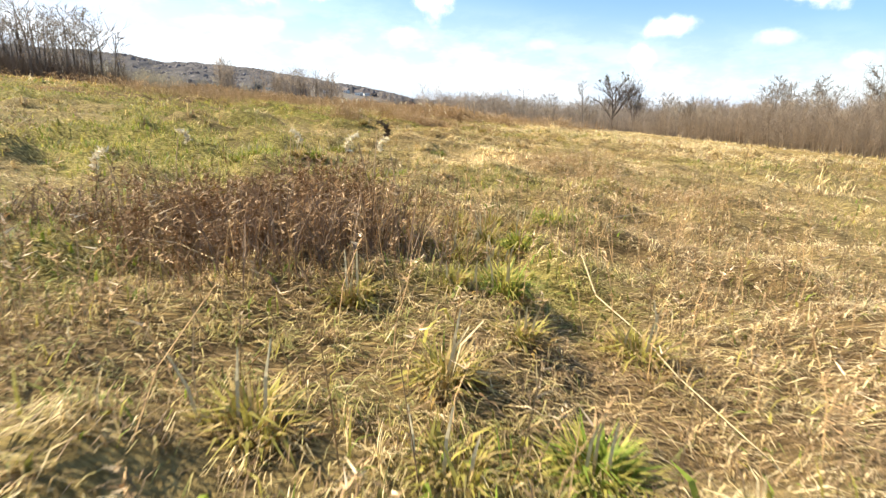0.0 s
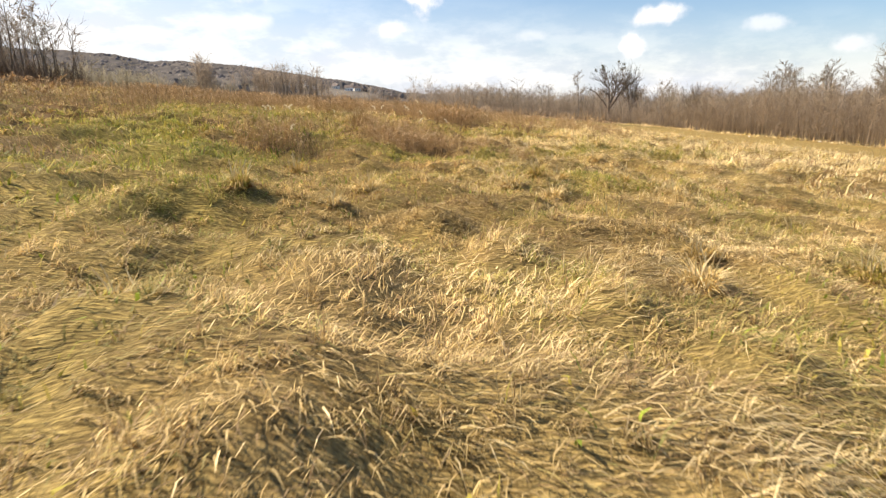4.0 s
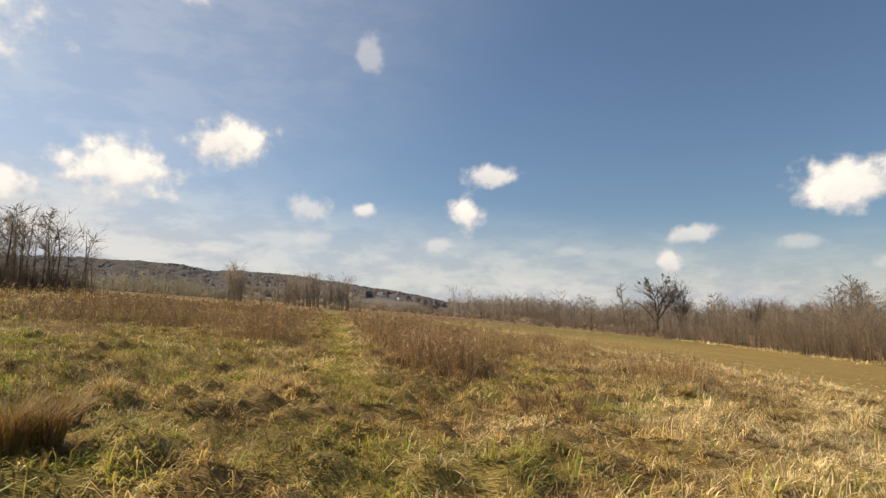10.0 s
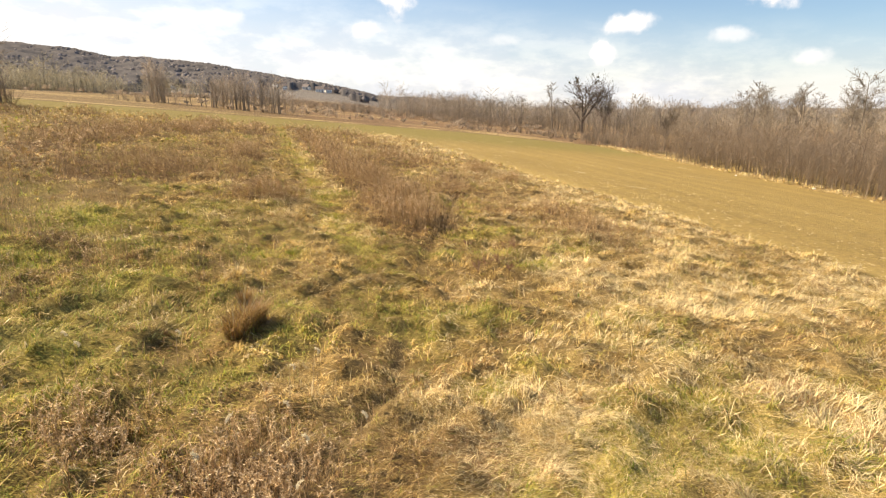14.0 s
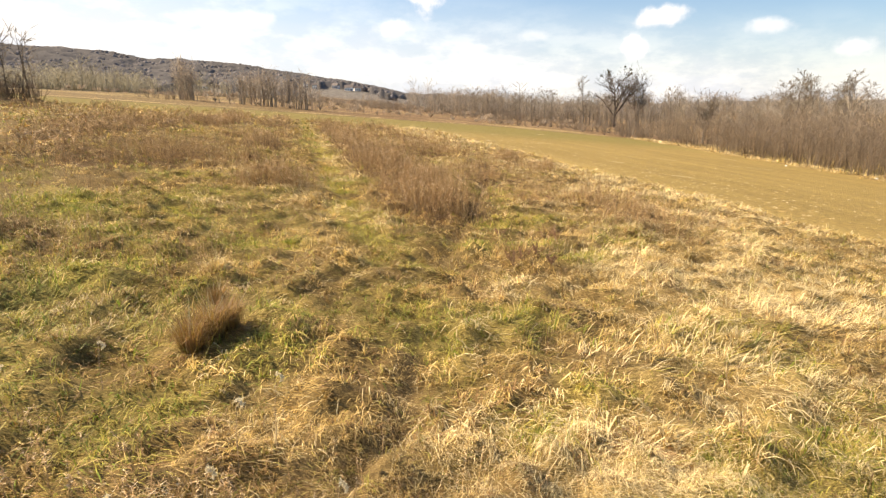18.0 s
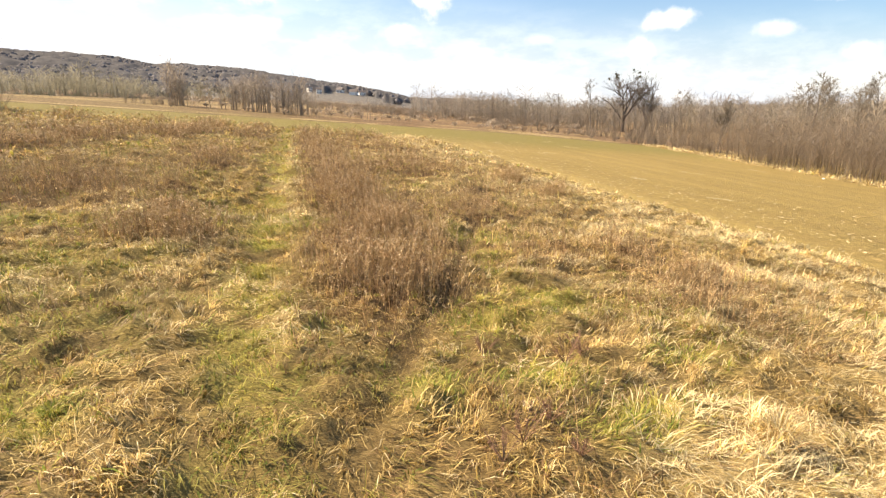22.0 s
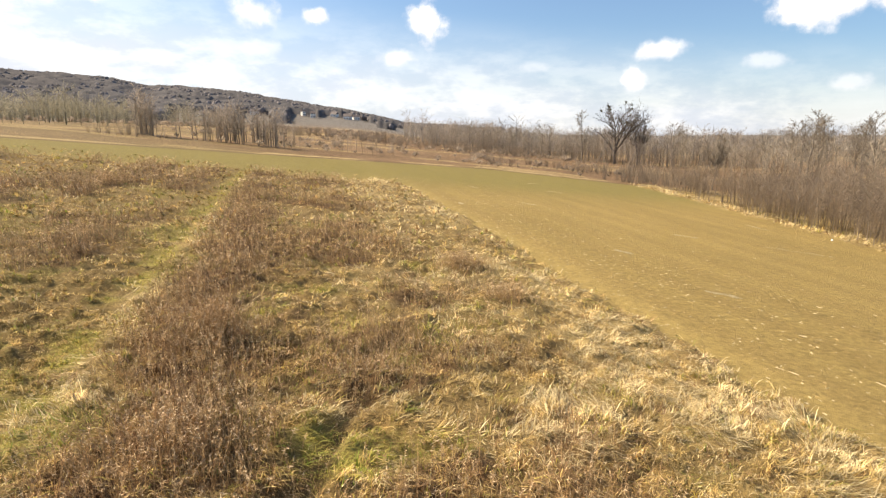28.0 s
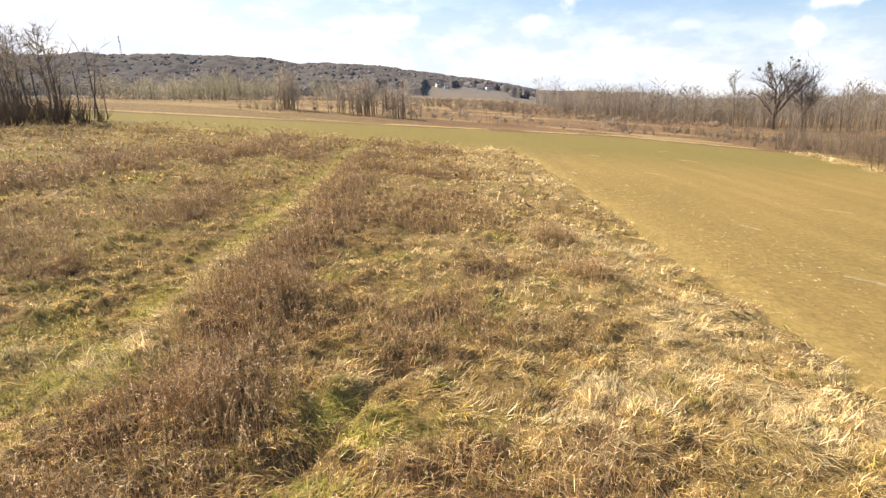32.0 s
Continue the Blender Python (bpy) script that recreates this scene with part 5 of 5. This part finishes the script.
def seed_stalk(x, y, height, tone, label, lean):
    """A dead flower stalk with a bent, fluffy seed head."""
    t = thing_at("seed_stalk", x, y, label, "dry stalk", "seed stalks")
    top = np.array([lean[0], lean[1], height])
    v, f = tube([(0, 0, -0.03), tuple(top * (0.35, 0.35, 0.6)), tuple(top)], [0.0035, 0.003, 0.002], 4)
    child(t, "stem", v, f, STALK, np.tile(np.array([0.40, 0.29, 0.17]), (len(v), 1)))
    n = 150
    q = fr.random(n)
    mid = top + np.stack([0.05 * np.sin(q * 2.2) * np.sign(lean[0] + 1e-6), 0.012 * fr.normal(size=n), 0.03 * np.cos(q * 3.0)], -1)
    d = fr.normal(size=(n, 3))
    d /= np.linalg.norm(d, axis=1)[:, None]
    s = np.cross(d, fr.normal(size=(n, 3)))
    s = s / np.linalg.norm(s, axis=1)[:, None] * 0.004
    ln = fr.uniform(0.01, 0.03, (n, 1))
    v = np.stack([mid - s, mid + s, mid + d * ln], 1).reshape(-1, 3)
    child(t, "seed_head", v, np.arange(n * 3).reshape(-1, 3), BLADE, np.repeat(np.array(tone) * fr.uniform(0.75, 1.15, (n, 1)), 3, axis=0))


FLUFF, DARK = (0.80, 0.72, 0.52), (0.10, 0.075, 0.05)
for args in [(-4.36, -25.76, 0.45, FLUFF, "bent pale fluffy seed head above the thicket", (-0.06, 0.0)), (-4.3, -25.3, 0.42, FLUFF, "pale fluffy seed head on a thin stalk", (-0.04, 0.02)), (-4.95, -25.0, 0.42, FLUFF, "pale fluffy seed head on a thin stalk", (0.03, 0.0)),
             (-4.4, -25.5, 0.48, DARK, "dark brown seed spike on a thin stalk", (0.03, 0.0)), (-5.25, -26.1, 0.36, FLUFF, "pale fluffy seed head on a thin stalk", (-0.05, 0.0)), (-5.5, -25.2, 0.34, FLUFF, "pale fluffy seed head on a thin stalk", (0.04, 0.0)),
             (-7.9, -8.0, 0.5, FLUFF, "pale fluffy seed head in a weed patch", (0.05, 0.0)), (-7.2, -8.1, 0.52, FLUFF, "pale fluffy seed head in a weed patch", (-0.04, 0.0)), (-8.3, -7.6, 0.48, FLUFF, "pale fluffy seed head in a weed patch", (0.05, 0.0)), (-6.9, -7.4, 0.5, FLUFF, "pale fluffy seed head in a weed patch", (0.03, 0.02)),
             (-6.9, -12.6, 0.46, FLUFF, "pale fluffy seed head in a weed patch", (0.04, 0.0)), (-6.5, -12.4, 0.48, FLUFF, "pale fluffy seed head in a weed patch", (-0.03, 0.0)), (-7.1, -12.2, 0.5, FLUFF, "pale fluffy seed head in a weed patch", (0.05, 0.0)), (-6.3, -13.1, 0.42, FLUFF, "pale fluffy seed head in a weed patch", (-0.04, 0.0)), (-2.9, -12.0, 0.28, FLUFF, "small pale seed head in short grass", (0.02, 0.0)), (-5.0, -9.4, 0.58, FLUFF, "pale fluffy seed head above brown weeds", (0.04, 0.0)), (-5.35, -9.7, 0.62, FLUFF, "pale fluffy seed head above brown weeds", (-0.04, 0.0)), (-4.7, -9.9, 0.5, FLUFF, "pale fluffy seed head above brown weeds", (0.03, 0.0)), (-5.6, -10.3, 0.56, FLUFF, "pale fluffy seed head above brown weeds", (0.05, 0.0)), (-4.55, -10.4, 0.46, FLUFF, "pale fluffy seed head above brown weeds", (-0.03, 0.0)), (-5.1, -8.6, 0.66, FLUFF, "tall pale seed head above brown weeds", (0.04, 0.0)), (-4.85, -8.4, 0.7, FLUFF, "tall pale seed head above brown weeds", (0.05, 0.0)), (-4.2, -9.2, 0.42, FLUFF, "pale fluffy seed head above brown weeds", (0.03, 0.0))]:
    seed_stalk(*args)


def lying_stalk(points, radius, label, tone=(0.62, 0.49, 0.28)):
    """A broken stalk lying on the grass, with short side twigs."""
    x0, y0 = points[0]
    t = thing_at("fallen_stalk", x0, y0, label, "dry stalk", "fallen stalks")
    pts = [(px - x0, py - y0, lift(px, py) - lift(x0, y0) + 0.05) for px, py in points]
    v, f = tube(pts, np.linspace(radius, radius * 0.5, len(pts)), 5)
    child(t, "stem", v, f, STALK, np.tile(np.array(tone), (len(v), 1)) * fr.uniform(0.85, 1.1, (len(v), 1)))
    for k in range(1, len(pts)):
        p = np.array(pts[k])
        e = p + np.array([fr.normal(0, 0.05), fr.normal(0, 0.05), fr.uniform(0.02, 0.08)])
        v, f = tube([tuple(p), tuple(e)], [radius * 0.5, radius * 0.2])
        child(t, "side_twig", v, f, STALK, np.tile(np.array(tone) * 0.85, (len(v), 1)))


lying_stalk([(-3.45, -25.8), (-3.46, -26.1), (-3.41, -26.45), (-3.4, -26.75), (-3.35, -27.1)], 0.0034, "long pale broken stalk lying across dry grass", (0.5, 0.39, 0.22))
lying_stalk([(-2.9, -24.4), (-2.7, -24.2), (-2.45, -24.15)], 0.006, "broken pale stalk lying on flattened straw")
lying_stalk([(-5.4, -26.0), (-5.1, -26.05), (-4.85, -26.3)], 0.005, "broken pale stalk lying below the thicket")
lying_stalk([(-5.25, -9.3), (-5.2, -9.1), (-5.32, -8.9)], 0.008, "pale broken stalk leaning out of the grass")
lying_stalk([(-1.9, -20.4), (-1.6, -20.6), (-1.35, -20.9)], 0.006, "pale straw stalk lying on the meadow")
lying_stalk([(-2.6, 10.6), (-2.1, 11.2), (-1.9, 11.7)], 0.012, "dark fallen stalk beside a green patch", (0.16, 0.11, 0.07))


def dock(x, y, height, label):
    """Dead dock: red-brown branching seed stalks over withered leaves."""
    t = thing_at("dock_plant", x, y, label, "weed", "dock plants")
    for _ in range(9):
        a, ln = fr.uniform(0, 6.28), fr.uniform(0.3, 1.1)
        h = height * fr.uniform(0.6, 1.1)
        d = np.array([math.cos(a) * ln * h, math.sin(a) * ln * h, h])
        v, f = tube([(0, 0, -0.02), tuple(d * 0.5), tuple(d)], [0.006, 0.005, 0.003])
        stem = child(t, "seed_stalk", v, f, STALK, np.tile(np.array([0.27, 0.16, 0.10]), (len(v), 1)))
        n = 60
        q = fr.uniform(0.4, 1.0, (n, 1))
        p = d * q + fr.normal(0, 0.014, (n, 3))
        e1, e2 = fr.normal(0, 0.009, (n, 3)), fr.normal(0, 0.009, (n, 3))
        child(stem, "seed_cluster", np.stack([p, p + e1, p + e2], 1).reshape(-1, 3), np.arange(n * 3).reshape(-1, 3), STALK, np.repeat(np.array([0.27, 0.15, 0.09]) * fr.uniform(0.6, 1.3, (n, 1)), 3, axis=0))


for tx, ty, h in [(-1.75, -1.25, 0.34), (-1.4, -0.9, 0.3), (-2.0, -1.6, 0.28), (-0.9, 0.7, 0.36), (-0.6, 1.0, 0.3), (-2.05, 0.9, 0.3), (-1.2, -1.5, 0.25)]:
    dock(tx, ty, h, "dead red-brown dock plant in green and dry grass")


def earth_look(n, p):
    co = n.add("ShaderNodeTexCoord").outputs["Object"]
    g, k = n.noise(30, 5, 0.65, co), n.noise(7, 3, 0.5, co)
    n.set(p, "Base Color", n.mix(k, n.ramp(g, [(0.3, (0.22, 0.14, 0.07)), (0.7, (0.42, 0.29, 0.15))]), (0.36, 0.25, 0.13)))
    n.set(p, "Roughness", 0.95)
    bump(n, p, g, 0.8, 0.03)


EARTH = principled("reddish_earth", earth_look)


def molehill(x, y, radius, height):
    bm = bmesh.new()
    bmesh.ops.create_icosphere(bm, subdivisions=4, radius=1)
    for v in bm.verts:
        d = v.co.normalized()
        lump = 1 + 0.3 * noise.noise(d * 2.1 + Vector((x, y, 0))) + 0.14 * noise.noise(d * 7)
        v.co = Vector((d.x * radius * lump, d.y * radius * lump, d.z * height * lump))
    me = bpy.data.meshes.new("molehill")
    bm.to_mesh(me)
    bm.free()
    me.polygons.foreach_set("use_smooth", [True] * len(me.polygons))
    me.materials.append(EARTH)
    ob = new("molehill", me)
    ob.matrix_basis = pose(x, y, lift(x, y))
    tagged(ob, "low mound of bare reddish earth in the grass", "molehill", "molehills")


molehill(-3.42, -14.0, 0.14, 0.012)
molehill(-6.95, -20.05, 0.16, 0.05)
molehill(-1.28, -7.7, 0.12, 0.04)

# ---- litter on the crop field ----
n_ = 2600
lu = FIELD_U + np.abs(fr.normal(0, 6.0, n_)) + 0.5
ly = fr.uniform(2, 75, n_) ** 0.98
lx = lu - 0.27 * ly
k_ = in_field(lx, ly) > 0.9
lx, ly = lx[k_], ly[k_]
m_ = len(lx)
ln_, wd_ = fr.uniform(0.04, 0.14, m_) * (1 + 1.6 * (fr.random(m_) < 0.06)), fr.uniform(0.01, 0.028, m_)
an = 1.84 + fr.normal(0, 0.9, m_)
ca, sa = np.cos(an), np.sin(an)
z_ = ground_z(lx, ly)
box = np.array([[-1, -1, 0], [1, -1, 0], [1, 1, 0], [-1, 1, 0], [-0.9, 0, 1], [0.9, 0, 1]], float)
bxyz = np.stack([lx[:, None] + (box[:, 0] * ln_[:, None] * ca[:, None] - box[:, 1] * wd_[:, None] * sa[:, None]) / 2, ly[:, None] + (box[:, 0] * ln_[:, None] * sa[:, None] + box[:, 1] * wd_[:, None] * ca[:, None]) / 2, z_[:, None] - 0.004 + box[:, 2] * (wd_ * 0.8)[:, None]], -1)
tri = np.array([[0, 1, 5], [0, 5, 4], [2, 3, 4], [2, 4, 5], [1, 2, 5], [3, 0, 4]])
pick_ = np.where(fr.random((m_, 1)) < 0.55, np.array([0.66, 0.54, 0.33]), np.array([0.42, 0.29, 0.13])) * fr.uniform(0.7, 1.1, (m_, 1))
tagged(from_arrays("stubble_litter", bxyz.reshape(-1, 3), (np.arange(m_)[:, None, None] * 6 + tri).reshape(-1, 3), STALK, np.repeat(pick_, 6, axis=0)), "pale broken stalks scattered on the bare crop field", "litter", kind="stuff")


def straw_swath(x, y, length, turn):
    """A drift of pale straw lying on the field."""
    t = thing_at("straw_swath", x, y, "drift of pale straw lying on the bare field", "straw", "straw swaths")
    n = 70
    q = fr.uniform(-0.5, 0.5, n) * length
    s = fr.normal(0, 0.07, n)
    a = radians(turn)
    px, py = q * math.cos(a) - s * math.sin(a), q * math.sin(a) + s * math.cos(a)
    v, f, c = blade_arrays(px, py, ground_z(px + x, py + y) - lift(x, y) + 0.01, fr.uniform(0.15, 0.4, n), fr.uniform(0.02, 0.045, n), a + fr.normal(0, 0.5, n), fr.uniform(1.4, 1.55, n), fr.uniform(1.5, 1.62, n), np.tile(np.array([0.56, 0.46, 0.28]), (n, 1)) * fr.uniform(0.8, 1.05, (n, 1)))
    child(t, "straw", v, f, BLADE, c)


for args in [(12.2, 76, 3.0, 60), (13.4, 65.5, 2.0, 150), (17.4, 38.5, 1.6, 165), (11.9, 22.2, 1.3, 150), (24, 36, 4.0, 155), (8.0, 50, 1.5, 140), (3.5, 62, 2.2, 120), (1.5, 45.5, 1.0, 110), (28, 48, 2.5, 100), (10.2, 30.0, 1.0, 130)]:
    straw_swath(*args)


def white_stone(x, y, size):
    bm = bmesh.new()
    bmesh.ops.create_icosphere(bm, subdivisions=2, radius=size)
    for v in bm.verts:
        v.co *= 1 + 0.25 * noise.noise(v.co * 5 + Vector((x, 0, 0)))
        v.co.z *= 0.6
    me = bpy.data.meshes.new("white_stone")
    bm.to_mesh(me)
    bm.free()
    me.materials.append(PLASTER)
    ob = new("white_stone", me)
    ob.matrix_basis = pose(x, y, lift(x, y) + size * 0.25)
    tagged(ob, "white stone at the far edge of the crop", "stone", "white stones")


def plaster_look(n, p):
    g = n.noise(1.3, 4, 0.6, n.add("ShaderNodeTexCoord").outputs["Object"])
    n.set(p, "Base Color", n.ramp(g, [(0.3, (0.72, 0.70, 0.66)), (0.7, (0.82, 0.81, 0.78))]))
    n.set(p, "Roughness", 0.85)


def tile_look(n, p):
    co = n.add("ShaderNodeTexCoord").outputs["Object"]
    g = n.noise(2.5, 4, 0.6, co)
    n.set(p, "Base Color", n.ramp(g, [(0.3, (0.11, 0.09, 0.082)), (0.7, (0.16, 0.13, 0.118))]))
    n.set(p, "Roughness", 0.8)


def pane_look(n, p):
    n.set(p, "Base Color", (0.05, 0.06, 0.07, 1))
    n.set(p, "Roughness", 0.08)


def steel_look(n, p):
    n.set(p, "Base Color", n.ramp(n.noise(3, 3), [(0.3, (0.32, 0.33, 0.34)), (0.7, (0.45, 0.46, 0.47))]))
    n.set(p, "Metallic", 0.7)
    n.set(p, "Roughness", 0.5)


PLASTER, TILES, PANE, STEEL = principled("white_plaster", plaster_look), principled("roof_tiles", tile_look), principled("window_glass", pane_look), principled("galvanised_steel", steel_look)
white_stone(33.0, 33.5, 0.14)
white_stone(31.8, 44.0, 0.1)


# ---- houses and the mast on the hill ----
def block(sx, sy, sz, x=0.0, y=0.0, z=0.0):
    bm = bmesh.new()
    bmesh.ops.create_cube(bm, size=1)
    bmesh.ops.scale(bm, vec=(sx, sy, sz), verts=bm.verts)
    bmesh.ops.translate(bm, vec=(x, y, z + sz / 2), verts=bm.verts)
    return bm


def part(name, bm, material, parent, label=""):
    me = bpy.data.meshes.new(name)
    bm.to_mesh(me)
    bm.free()
    me.materials.append(material)
    ob = new(name, me)
    ob.parent = parent
    return tagged(ob, label) if label else ob


def house(az, dist, wide, deep, tall, turn, label, storeys=1):
    x, y = dist * math.sin(radians(az)), dist * math.cos(radians(az))
    h = new("house")
    h.matrix_basis = pose(x, y, float(land(x, y)) - 0.3, 0, 0, turn)
    tagged(h, label, "house", "hillside houses")
    part("wall", block(wide, deep, tall), PLASTER, h)
    bm = bmesh.new()
    o, rise = 0.5, deep * 0.42
    a = [bm.verts.new(c) for c in ((-wide / 2 - o, -deep / 2 - o, tall - 0.25), (wide / 2 + o, -deep / 2 - o, tall - 0.25), (wide / 2 + o, deep / 2 + o, tall - 0.25), (-wide / 2 - o, deep / 2 + o, tall - 0.25), (-wide / 2 - o, 0, tall + rise), (wide / 2 + o, 0, tall + rise))]
    for q in ((0, 1, 5, 4), (2, 3, 4, 5), (1, 2, 5), (3, 0, 4), (3, 2, 1, 0)):
        bm.faces.new([a[i] for i in q])
    roof = part("roof", bm, TILES, h)
    part("chimney", block(0.7, 0.7, 1.6, wide * 0.2, deep * 0.1, tall + rise * 0.6), PLASTER, roof)
    for s in range(storeys):
        for k in range(3):
            wx = (k - 1) * wide * 0.3
            wn = part("window", block(1.2, 0.12, 1.4, wx, -deep / 2 - 0.02, 1.0 + s * 2.8), PLASTER, h)
            part("pane", block(1.0, 0.06, 1.2, wx, -deep / 2 - 0.1, 1.1 + s * 2.8), PANE, wn)
    part("door", block(1.0, 0.1, 2.05, wide * 0.38, -deep / 2 - 0.02, 0.3), TILES, h)


for args in [(-13.0, 690, 6, 6, 5.2, 15, "white two-storey house on the wooded hillside", 2), (-13.9, 700, 5, 5, 5.6, 40, "tall white house beside trees on the hillside", 2), (-23.3, 620, 7.5, 6, 3.2, -10, "low white farmhouse at the foot of the hill", 1), (-24.2, 640, 5, 5, 3.0, 20, "small pale house at the foot of the hill", 1),
             (-9.6, 720, 10, 8, 4.2, 0, "pale house with a brown roof on the hillside", 1), (-8.8, 740, 8, 7, 4.0, 25, "pale house with a brown roof on the hillside", 1), (-10.9, 735, 8, 7, 4.0, -20, "pale house with a brown roof on the hillside", 1), (-18.5, 660, 8, 7, 3.8, 10, "small pale house among hillside trees", 1)]:
    house(*args)


def mast(az, dist, tall):
    x, y = dist * math.sin(radians(az)), dist * math.cos(radians(az))
    m = new("radio_mast")
    m.matrix_basis = pose(x, y, float(land(x, y)) - 0.5)
    tagged(m, "thin steel lattice radio mast on the hilltop", "mast")
    feet = [(1.6, 0), (-0.8, 1.39), (-0.8, -1.39)]
    for fx_, fy_ in feet:
        v, f = tube([(fx_, fy_, 0), (fx_ * 0.3, fy_ * 0.3, tall)], [0.16, 0.1], 5)
        child(m, "leg", v, f, STEEL, None)
    for k in range(10):
        for i in range(3):
            (x0, y0), (x1, y1) = feet[i], feet[(i + 1) % 3]
            s0, s1 = 1 - 0.7 * k / 10, 1 - 0.7 * (k + 1) / 10
            v, f = tube([(x0 * s0, y0 * s0, tall * k / 10), (x1 * s1, y1 * s1, tall * (k + 1) / 10)], [0.08, 0.08])
            child(m, "brace", v, f, STEEL, None)
    for h in (0.78, 0.9):
        v, f = tube([(0, -0.9, tall * h - 1.2), (0, -0.9, tall * h + 1.2)], [0.5, 0.5], 8)
        child(m, "antenna", v, f, STEEL, None)


mast(-42.4, 925, 34)
